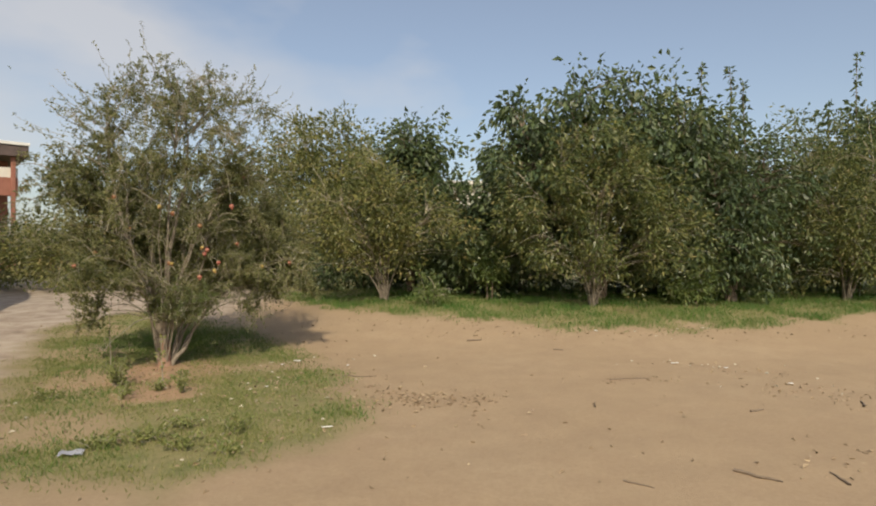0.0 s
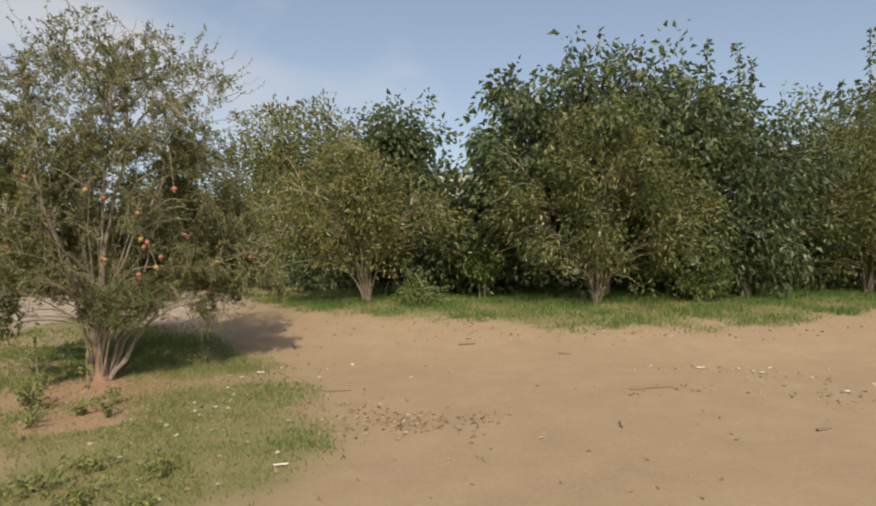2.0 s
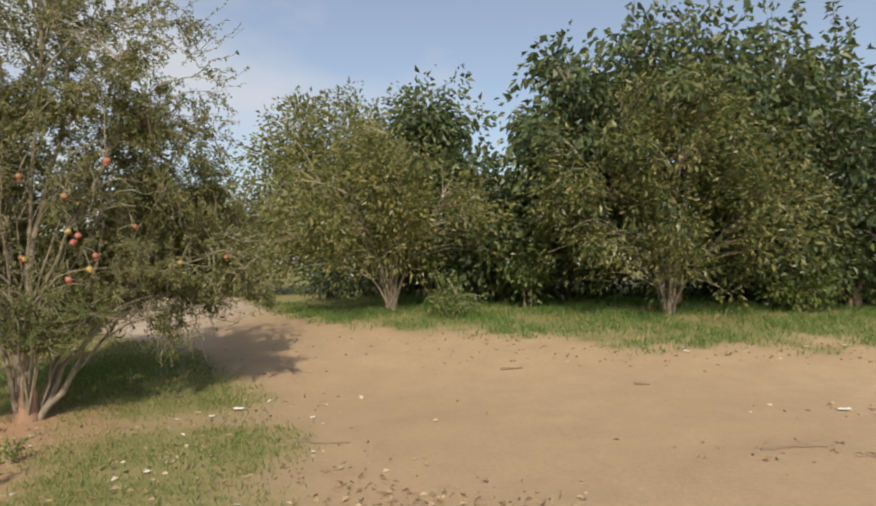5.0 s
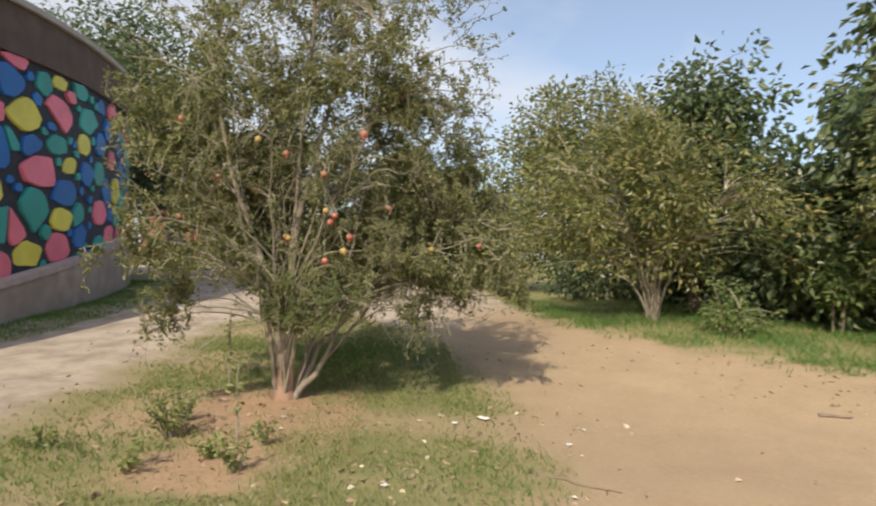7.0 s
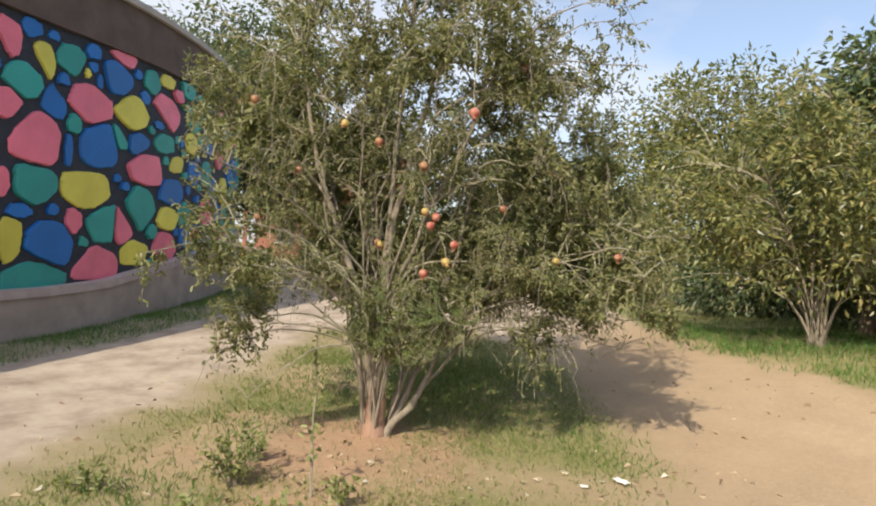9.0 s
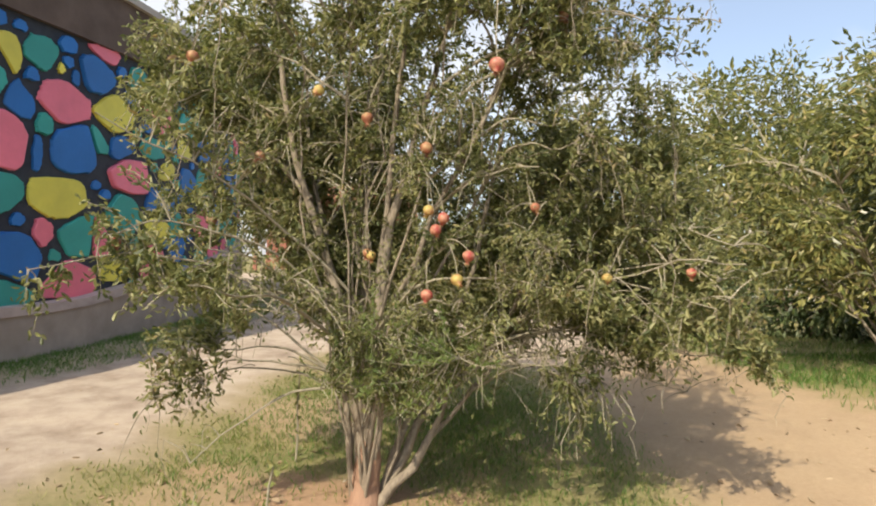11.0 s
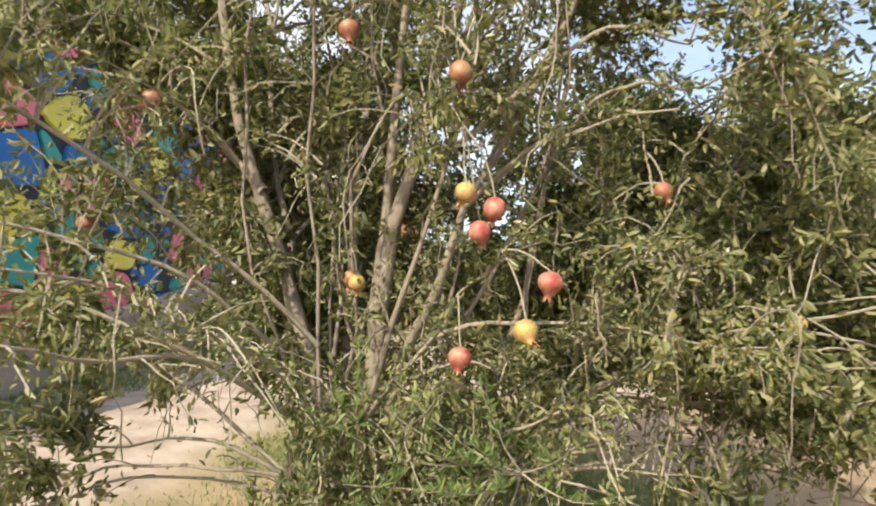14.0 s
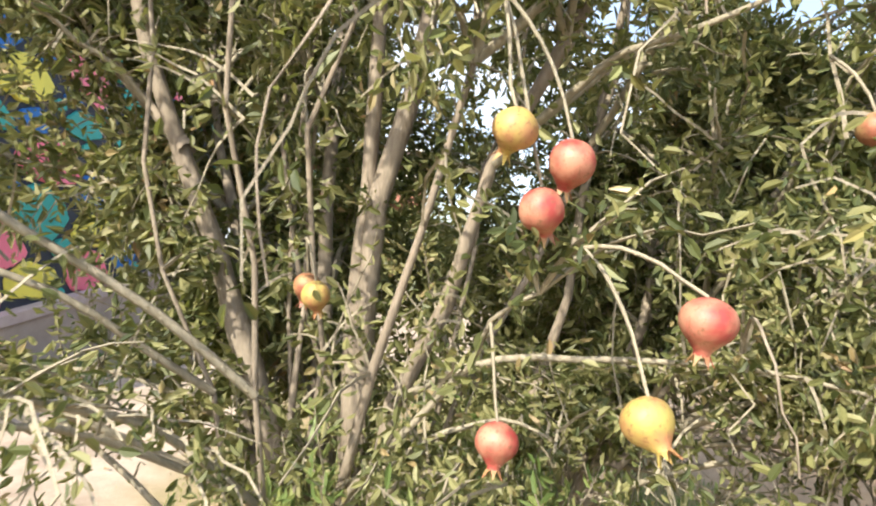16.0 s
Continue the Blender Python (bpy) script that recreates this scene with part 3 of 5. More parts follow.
def shrub(label, base, lobes, stems, clumps, per, leaf, spread, mats, seed, stem_r=0.028, hang=0.2, name="shrub", category="shrub", sprigs=14, floor=0.16, airy=-0.9):
    """A many-stemmed shrub: stems from the foot, a twig to each clump of leaves, and the leaves; lobes are (dx, dy, z, rx, ry, rz) about the foot."""
    rng = np.random.default_rng(seed)
    bx, by = base
    bz = float(height(bx, by))
    foot = new(name)
    foot.location = (bx, by, bz)
    tagged(foot, label, category)
    lob = np.array(lobes, float)
    vol = (lob[:, 3] * lob[:, 4] * lob[:, 5]) ** 0.67
    pick = rng.choice(len(lob), clumps, p=vol / vol.sum())
    dirs = unit(rng.normal(size=(clumps, 3)))
    az, el = np.arctan2(dirs[:, 1], dirs[:, 0]), np.arcsin(dirs[:, 2])
    bulge = 1 + 0.17 * np.sin(4 * az + 3 * el + seed) + 0.13 * np.sin(7 * az - 5 * el + 2 * seed)
    rad = np.clip(1 - 0.6 * rng.random(clumps) ** 1.5, 0, 1) * bulge * np.where(rng.random(clumps) < 0.14, rng.uniform(1.05, 1.3, clumps), 1)
    c = lob[pick, :3] + dirs * rad[:, None] * lob[pick, 3:]
    # sprays with gaps between them
    q = c * 2.6 + seed
    field = np.sin(1.9 * q[:, 0] + 0.7 * q[:, 2]) + np.sin(2.1 * q[:, 1] - 0.9 * q[:, 0] + 1) + np.sin(2.2 * q[:, 2] + 1.1 * q[:, 1] + 2) + 0.7 * np.sin(3.7 * q[:, 0] - 2.3 * q[:, 1] + 1.9 * q[:, 2])
    c = c[field > airy + 0.5 * rng.random(clumps)]
    clumps = len(c)
    c[:, 2] = np.maximum(c[:, 2], floor + 0.3 * rng.random(clumps))
    # a few sprigs stand out above the crown
    top = np.argsort(-c[:, 2] - 0.5 * rng.random(clumps))[:sprigs * 3]
    for k in rng.choice(top, sprigs, replace=False):
        c[k] += np.array([rng.normal() * 0.1, rng.normal() * 0.1, 0.08 + 0.26 * rng.random()])
    tops = []
    for i in range(stems):
        a = 2 * np.pi * (i + rng.random() * 0.7) / stems
        q = lob[i % len(lob)]
        end = q[:3] + np.array([np.cos(a) * q[3] * 0.36, np.sin(a) * q[4] * 0.36, q[5] * (0.1 + 0.5 * rng.random())])
        start = np.array([np.cos(a) * 0.10, np.sin(a) * 0.10, -0.05])
        p = curve_path(start, end, 9, -0.04, rng, 0.02)
        p[:, :2] = start[:2] * 0.7 + (p[:, :2] - start[:2]) * np.linspace(0, 1, 9)[:, None] ** 0.8      # they rise before they spread
        r = stem_r * (0.7 + 0.6 * rng.random()) * np.linspace(1, 0.3, 9)
        r[0] *= 1.35
        v, f = tubes([(p, r)], 6)
        part("stem", mesh_of("stem", v, f, mats[1], True), foot)
        tops.append(p)
    pts = np.concatenate(tops)
    pts = pts[pts[:, 2] > min(0.35, 0.4 * pts[:, 2].max())]
    twig, tip_dirs = [], []
    for i in range(clumps):
        d = np.linalg.norm(pts - c[i], axis=1) + np.where(pts[:, 2] > c[i, 2], 0.8, 0)
        p = curve_path(pts[np.argmin(d)], c[i], 5, 0.12, rng, 0.03)
        twig.append((p, np.linspace(0.010, 0.003, 5)))
        tip_dirs.append(p[-1] - p[-2])
    v, f = tubes(twig, 3)
    part("branchwork", mesh_of("branchwork", v, f, mats[2]), foot, "thin branching twigs")["kind"] = "stuff"
    n = clumps * per
    idx = np.repeat(np.arange(clumps), per)
    off = np.clip(rng.normal(size=(n, 3)), -1.7, 1.7) * spread
    off[:, 2] -= hang * np.abs(off[:, 0] + off[:, 1])
    tips = unit(np.array(tip_dirs))[idx]
    d = unit(off) * 0.8 + tips * 0.5 + rng.normal(size=(n, 3)) * 0.45 + np.array([0, 0, -hang * 1.5])
    size = leaf[0] * (0.6 + 0.7 * rng.random(n))
    p = c[idx] + off
    p[:, 2] = np.maximum(p[:, 2], 0.06)
    v, f = leaves(p, d, size, size * leaf[1], rng)
    part("crown", mesh_of("crown", v, f, mats[0]), foot, "dense leaves")["kind"] = "stuff"
    return foot


OLIVE = (OLIVE_LEAF, PALE_BARK, TWIG_BARK)
DEEP = (DEEP_LEAF, PALE_BARK, TWIG_BARK)
DARK = (DARK_LEAF, BROWN_BARK, BROWN_BARK)
FRESH = (LIME_LEAF, BROWN_BARK, TWIG_BARK)
shrub("olive-green pomegranate shrub with many upright stems", (-1.2, 13.3), [(-0.35, -0.3, 1.85, 1.6, 1.4, 1.15), (0.4, -0.2, 1.6, 1.5, 1.3, 0.9), (0.0, -0.3, 2.5, 1.0, 0.8, 0.75), (-1.35, 0, 1.7, 1.0, 1.0, 0.9)], 24, 1000, 36, (0.096, 0.36), 0.125, OLIVE, 11, 0.018, floor=0.5, airy=-0.2)
shrub("olive-green pomegranate shrub with a twiggy crown", (3.2, 12.3), [(-0.1, 0, 1.9, 1.8, 1.5, 1.5), (1.1, 0.1, 1.5, 1.3, 1.2, 1.1), (-1.1, 0, 2.0, 1.0, 0.8, 1.0), (0.4, 0, 2.7, 1.0, 0.8, 0.8)], 16, 950, 42, (0.102, 0.38), 0.13, DEEP, 12, 0.020, airy=-0.3)
shrub("tall dark-green tree with broad drooping leaves", (3.7, 13.5), [(-0.1, 0, 3.1, 2.4, 1.7, 1.9), (-1.7, 0, 2.7, 1.1, 1.3, 1.7), (1.5, 0.2, 3.2, 1.3, 1.4, 1.8)], 6, 900, 30, (0.165, 0.55), 0.17, DARK, 13, 0.06, 0.5, "broadleaf_tree", "tree", 8)
shrub("dark-green broadleaf shrub in the gap between others", (0.8, 14.4), [(0, 0, 1.35, 1.2, 1.2, 1.1)], 5, 330, 30, (0.15, 0.55), 0.17, DARK, 14, 0.04, 0.4)
shrub("dark-green broadleaf tree with upright sprigs", (-0.7, 15.1), [(-0.1, 0, 2.2, 1.2, 1.2, 1.5), (0.2, 0, 3.5, 0.75, 0.7, 0.8)], 5, 420, 30, (0.15, 0.55), 0.16, DARK, 15, 0.05, 0.4, "broadleaf_tree", "tree", 10)
shrub("dark broadleaf shrub with grey-green leaves", (6.4, 13.0), [(0, 0, 2.0, 1.6, 1.4, 1.75), (-0.7, 0.2, 1.3, 1.2, 1.1, 1.0)], 7, 600, 32, (0.13, 0.5), 0.15, DARK, 16, 0.045, 0.4)
shrub("dense olive-green shrub with a rounded crown", (9.2, 13.4), [(0, 0, 2.1, 2.0, 1.6, 1.75), (0.8, 0, 1.4, 1.4, 1.2, 1.1)], 8, 430, 90, (0.092, 0.38), 0.19, DEEP, 17)
shrub("tall dark broadleaf tree behind the shrubs", (11.8, 15.2), [(0, 0, 3.0, 2.4, 1.8, 1.9), (-1.6, 0, 2.2, 1.5, 1.4, 1.7)], 6, 700, 30, (0.165, 0.55), 0.18, DARK, 18, 0.06, 0.5, "broadleaf_tree", "tree")
shrub("dense olive-green shrub with a rounded crown", (13.6, 13.6), [(0, 0, 2.1, 2.0, 1.6, 1.8)], 7, 320, 70, (0.095, 0.4), 0.2, DEEP, 19)
shrub("light green tree standing behind the shrubs", (-3.7, 20.0), [(0, 0, 3.9, 2.1, 1.7, 1.9), (-0.6, 0, 2.2, 2.0, 1.6, 1.6), (1.0, 0, 3.0, 1.5, 1.4, 1.6)], 7, 700, 40, (0.16, 0.42), 0.2, OLIVE, 20, 0.05, name="broadleaf_tree", category="tree")
shrub("dark broadleaf shrub behind the others", (7.0, 15.8), [(0, 0, 2.4, 2.0, 1.5, 1.9)], 5, 420, 30, (0.165, 0.52), 0.2, DARK, 21, 0.05, 0.4)
shrub("light green shrub beside the path's far end", (-6.6, 19.5), [(0, 0, 1.7, 2.2, 1.8, 1.5)], 5, 480, 34, (0.11, 0.42), 0.17, OLIVE, 22)
shrub("low dark hedge shrub in the distance", (-10.5, 23.5), [(0, 0, 1.3, 2.4, 1.8, 1.2)], 5, 420, 30, (0.12, 0.45), 0.18, OLIVE, 23)
shrub("low dark hedge shrub in the distance", (-15.2, 24.5), [(0, 0, 1.0, 2.4, 1.6, 0.9)], 5, 360, 30, (0.12, 0.45), 0.18, OLIVE, 24)
shrub("low dark hedge shrub in the distance", (-11.0, 17.6), [(0, 0, 1.2, 1.8, 1.4, 1.1)], 5, 300, 30, (0.12, 0.45), 0.18, OLIVE, 29)
shrub("low dark hedge shrub in the distance", (-8.4, 21.0), [(0, 0, 1.4, 2.0, 1.5, 1.3)], 5, 320, 30, (0.12, 0.45), 0.18, OLIVE, 30)
shrub("low dark hedge shrub in the distance", (-14.2, 18.6), [(0, 0, 1.2, 1.8, 1.4, 1.1)], 5, 300, 30, (0.12, 0.45), 0.18, OLIVE, 31)
shrub("dark tree standing behind the painted wall", (-16.6, 15.1), [(0, 0, 5.4, 3.4, 3.0, 2.6), (1.0, 0.5, 3.6, 2.2, 2.0, 1.8)], 4, 900, 34, (0.17, 0.5), 0.22, DARK, 25, 0.09, 0.4, "broadleaf_tree", "tree")
shrub("small bright green bush under the trees", (1.15, 13.4), [(0, 0, 0.85, 0.45, 0.4, 0.5)], 4, 70, 26, (0.10, 0.5), 0.10, FRESH, 26, 0.015, 0.3, sprigs=4)
shrub("small bright green bush beside the stems", (-0.15, 12.3), [(0, 0, 0.2, 0.45, 0.3, 0.24)], 4, 60, 24, (0.065, 0.45), 0.07, FRESH, 27, 0.010, 0.2, sprigs=4, floor=0.05)
shrub("small bright green bush in the grass", (5.3, 12.4), [(0, 0, 0.5, 0.5, 0.4, 0.5)], 4, 90, 24, (0.085, 0.45), 0.09, FRESH, 28, 0.010, 0.2, sprigs=4, floor=0.05)

for k, (ux, uy) in enumerate([(2.2, 15.6), (5.0, 15.3), (9.0, 15.6), (-2.2, 17.0), (0.2, 16.2)]):
    shrub("low dark undergrowth behind the front shrubs", (ux, uy), [(0, 0, 0.75, 1.6, 0.9, 0.75)], 4, 190, 34, (0.13, 0.5), 0.18, DARK, 40 + k, 0.02, 0.3, sprigs=4, floor=0.08)

# thin bare shoots with a few leaves at their tips, standing high over the crowns
SHOOT_AT = [(7.05, 14.3, 6.0), (7.45, 14.5, 5.7), (6.3, 14.2, 6.0), (10.6, 15.0, 6.5)]
for k, (sx, sy, sz) in enumerate(SHOOT_AT):
    rng = np.random.default_rng(70 + k)
    shoot = tagged(new("tree_shoot"), "thin upright shoot with sparse leaves above the crowns", "tree")
    shoot.location = (sx, sy, float(height(sx, sy)))
    hz = sz - shoot.location.z
    p = np.stack([rng.normal(size=10).cumsum() * 0.03, rng.normal(size=10).cumsum() * 0.03, np.linspace(-0.05, hz, 10)], -1)
    v, f = tubes([(p, np.linspace(0.03, 0.006, 10))], 5)
    part("stem", mesh_of("stem", v, f, BROWN_BARK, True), shoot)
    u = 6.2 + 2.8 * rng.random(60) ** 0.6
    lo = np.minimum(u.astype(int), 8)
    at = p[lo] * (1 - (u - lo))[:, None] + p[lo + 1] * (u - lo)[:, None] + rng.normal(size=(60, 3)) * 0.04
    v, f = leaves(at, rng.normal(size=(60, 3)) + np.array([0, 0, -0.3]), 0.14, 0.075, rng)
    part("leaf_tuft", mesh_of("leaf_tuft", v, f, DARK_LEAF), shoot)["kind"] = "stuff"


# ---- the pomegranate tree ----
TREE = np.array([-3.58, 7.79, 0.0])
TREE[2] = float(height(TREE[0], TREE[1]))
RED_BARK = bark_material("reddish_bark", (0.20, 0.11, 0.075), (0.40, 0.26, 0.18))
MID = np.array([0.13, 0.23])               # the middle of the crown from the foot
FACE = np.array([0.73, -0.68])            # the crown is flat on the side of the path


def rind_material(name, main, flush, share):
    """Rind that is flushed with a second colour in patches and freckled with brown."""
    m, n, l, b = nodes_of(name)
    co = object_coords(n)
    patch = noise_out(n, l, co, 26, 3, 0.5)
    freckle = noise_out(n, l, co, 190, 3, 0.6)
    c = mixed(n, l, ramp(n, l, patch, [(share - 0.10, (0, 0, 0)), (share + 0.12, (1, 1, 1))]), main, flush)
    c = mixed(n, l, ramp(n, l, freckle, [(0.54, (0, 0, 0)), (0.70, (0.75, 0.75, 0.75))]), c, (0.16, 0.08, 0.04))
    l.new(c, b.inputs["Base Color"])
    b.inputs["Roughness"].default_value = 0.55
    bumped(n, l, b, freckle, 0.4, 0.0015)
    return m


RED_SKIN = rind_material("red_rind", (0.30, 0.045, 0.04), (0.42, 0.20, 0.13), 0.50)
YELLOW_SKIN = rind_material("yellow_rind", (0.38, 0.30, 0.085), (0.36, 0.17, 0.08), 0.54)
BLUSH_SKIN = rind_material("blushing_rind", (0.32, 0.20, 0.09), (0.27, 0.09, 0.055), 0.48)


def rind_mesh(material, r, seed):
    """A pomegranate: a slightly ribbed, flattened ball that runs out into a neck below."""
    rng = random.Random(seed)
    n, m = 18, 14
    v, f = [], []
    for i in range(m + 1):
        th = math.pi * i / m
        for j in range(n):
            ph = 2 * math.pi * j / n
            k = r * (1 + 0.025 * math.cos(6 * ph + seed) * math.sin(th)) * (1 + 0.02 * math.sin(3 * th + seed))
            z = math.cos(th) * 0.93
            rr = math.sin(th)
            if i > m - 3:
                rr, z = max(rr, 0.30), z - 0.10 * (i - m + 3)
            v.append((rr * k * math.cos(ph), rr * k * math.sin(ph), z * k))
    for i in range(m):
        for j in range(n):
            f.append((i * n + j, (i + 1) * n + j, (i + 1) * n + (j + 1) % n, i * n + (j + 1) % n))
    return mesh_of("rind", v, f, material, True)


def calyx_mesh(material, r):
    """The crown of pointed teeth under the fruit."""
    v, f = [], []
    for k in range(6):
        a, b, c = (2 * math.pi * (k + d) / 6 for d in (0, 1, 0.5))
        i = len(v)
        for ang, rad, z in ((a, 0.30, -1.15), (b, 0.30, -1.15), (c, 0.52, -1.62), (a, 0.22, -1.15), (b, 0.22, -1.15), (c, 0.46, -1.60)):
            v.append((r * rad * math.cos(ang), r * rad * math.sin(ang), r * z))
        f += [(i, i + 1, i + 2), (i + 3, i + 5, i + 4), (i, i + 2, i + 5), (i, i + 5, i + 3), (i + 1, i + 4, i + 5), (i + 1, i + 5, i + 2)]
    return mesh_of("calyx", v, f, material)


def pomegranate_tree():
    rng = np.random.default_rng(5)
    foot = tagged(new("pomegranate_tree"), "many-stemmed pomegranate tree with small yellowing leaves and ripe fruit", "tree")
    foot.location = TREE
    stems = []

    def stem(via, r0, r1, n=12, drawn=True, crook=0.022):
        via = np.array(via, float)
        if drawn:                                # the stems are drawn towards the path as they rise
            via += smoothstep(0.0, 1.0, via[:, 2:3]) * np.array([0.03, -0.21, 0.07])
        t = np.linspace(0, len(via) - 1, n)
        p = np.stack([np.interp(t, np.arange(len(via)), via[:, k]) for k in range(3)], -1)
        for _ in range(2):
            p[1:-1] = 0.25 * p[:-2] + 0.5 * p[1:-1] + 0.25 * p[2:]
        p[1:] += np.cumsum(rng.normal(size=(n - 1, 3)) * crook, 0)
        r = np.linspace(r0, r1, n) * (1 + 0.12 * rng.normal(size=n))
        r[0] *= 1.3
        v, f = tubes([(p, r)], 8)
        part("stem", mesh_of("stem", v, f, PALE_BARK, True), foot)
        stems.append(p)

    v, f = tubes([(np.array([(0, 0, -0.08), (0.005, 0, 0.03), (-0.01, 0.01, 0.14), (0.005, 0.01, 0.24), (0, 0.012, 0.34)]), [0.115, 0.088, 0.078, 0.07, 0.05])], 12)
    part("trunk", mesh_of("trunk", v, f, RED_BARK, True), foot, "short reddish-brown stump")
    # the upright stems, a fork, and the three that lean away
    stem([(-0.02, 0.02, 0.05), (-0.04, -0.02, 0.5), (-0.09, -0.08, 0.9), (-0.24, -0.13, 1.28), (-0.28, -0.18, 1.48), (-0.35, -0.23, 1.70), (-0.41, -0.33, 2.09), (-0.50, -0.36, 2.7), (-0.55, -0.3, 3.3)], 0.036, 0.011, 20, False, 0.005)
    stem([(-0.33, -0.22, 1.64), (-0.42, -0.25, 1.74), (-0.50, -0.29, 1.83), (-0.68, -0.37, 2.08), (-0.95, -0.5, 2.4)], 0.019, 0.007, 9, False, 0.005)
    stem([(0.0, 0.01, 0.05), (0.03, -0.02, 0.5), (0.05, -0.03, 0.9), (0.05, -0.04, 1.36), (0.05, -0.04, 1.70), (0.08, -0.06, 2.4), (0.15, -0.08, 3.3)], 0.031, 0.011, 16, False, 0.008)
    stem([(0.02, 0.03, -0.06), (0.05, 0.1, 0.6), (0.12, 0.16, 1.2), (0.2, 0.3, 1.9), (0.3, 0.4, 2.9)], 0.0292, 0.012)
    stem([(-0.05, 0.04, -0.06), (-0.12, 0.12, 0.5), (-0.28, 0.3, 1.1), (-0.45, 0.5, 1.8), (-0.6, 0.6, 2.8)], 0.0292, 0.012)
    stem([(0.05, 0.03, -0.05), (0.12, 0.27, 0.30), (0.29, 0.62, 0.73), (0.42, 0.85, 1.2), (0.6, 1.0, 1.9)], 0.0300, 0.012, drawn=False)
    stem([(0.06, 0.0, -0.05), (0.16, 0.22, 0.30), (0.36, 0.50, 0.70), (0.54, 0.70, 1.1), (0.8, 0.85, 1.7)], 0.0258, 0.010, drawn=False)
    stem([(0.03, 0.05, -0.05), (0.10, 0.22, 0.42), (0.20, 0.45, 0.88), (0.3, 0.6, 1.4), (0.4, 0.65, 2.3)], 0.0241, 0.010, drawn=False)
    stem([(0.06, 0.03, -0.05), (0.17, 0.30, 0.26), (0.33, 0.58, 0.58), (0.40, 0.80, 0.95), (0.5, 1.1, 1.5)], 0.0190, 0.009, drawn=False)
    for k in range(9):                           # thin suckers between the main stems
        a, lean = 2 * math.pi * k / 9 + 0.4, rng.uniform(0.12, 0.5)
        c, q = math.cos(a) * lean, math.sin(a) * lean + 0.12
        stem([(c * 0.12, q * 0.12, -0.05), (c * 0.4, q * 0.35, 0.45), (c * 0.8, q * 0.8, 1.0), (c * 1.2 + rng.normal() * 0.06, q * 1.2 + rng.normal() * 0.06, 1.7), (c * 1.6, q * 1.6, 2.3)], rng.uniform(0.007, 0.012), 0.004, crook=0.03)
    stem([(0.03, -0.02, -0.05), (0.1, 0.02, 0.6), (0.28, 0.05, 1.2), (0.5, 0.12, 1.8), (0.75, 0.2, 2.5)], 0.0206, 0.009)
    stem([(-0.05, -0.02, -0.05), (-0.17, 0.04, 0.6), (-0.42, 0.15, 1.2), (-0.75, 0.25, 1.8), (-1.0, 0.3, 2.5)], 0.0206, 0.009)
    core = np.concatenate(stems)
    core = core[core[:, 2] > 0.5]

    def envelope(az, z):
        prof = np.interp(z, [0.35, 0.7, 1.2, 1.9, 2.6, 3.2, 3.7, 4.1], [1.3, 1.6, 1.78, 1.8, 1.66, 1.42, 1.1, 0.6])
        prof *= 1 - 0.13 * max(0.0, math.cos(az - radians(-115))) ** 2
        prof *= 1 + 0.11 * np.sin(3 * az + 1.3 * z) + 0.09 * np.sin(5 * az - 2.1 * z + 1) + 0.06 * np.sin(9 * az + 4 * z)
        toward = np.cos(az - math.atan2(FACE[1], FACE[0]))
        if toward > 0.05:
            prof = min(prof, (0.93 + 0.5 * float(smoothstep(2.4, 3.2, z))) / toward)
        return prof

    def bare(e):
        """The leaves stand in sprays with gaps between them."""
        x, y, z = e
        return math.sin(9.5 * x + 4 * z + 1) + math.sin(10.5 * y - 5 * x + 2) + math.sin(11 * z + 6 * y) + 0.7 * math.sin(19 * x - 13 * y + 9 * z) < -0.05 + 0.5 * rng.random()

    def open_front(e):
        """The crown is thin in front of the stems."""
        out, along = (e[:2] - MID) @ FACE, (e[:2] - MID) @ np.array([-FACE[1], FACE[0]])
        if out > 0.2 and e[2] <= 0.9 and rng.random() < 0.65:
            return True
        if out > 0.1 and along < -0.1 and e[2] < 1.0 and rng.random() < 0.82:
            return True
        if -1.0 < along < -0.2 and out > -0.9 and e[2] < 0.95 and rng.random() < 0.9:
            return True
        if along > 0.1 and out > -0.7 and e[2] < 0.8 and rng.random() < 0.75:
            return True
        if along > 0.35 and e[2] > 1.85 and rng.random() < 0.2:
            return True
        if along < -0.8 and 1.25 < e[2] < 2.0 and rng.random() < 0.5:
            return True
        if e[2] > 2.3 and rng.random() < (0.66 if e[2] > 2.7 else 0.3):
            return True
        return out > 0.15 and -0.85 < along < 0.35 and 0.9 < e[2] < 2.4 and rng.random() < 0.68

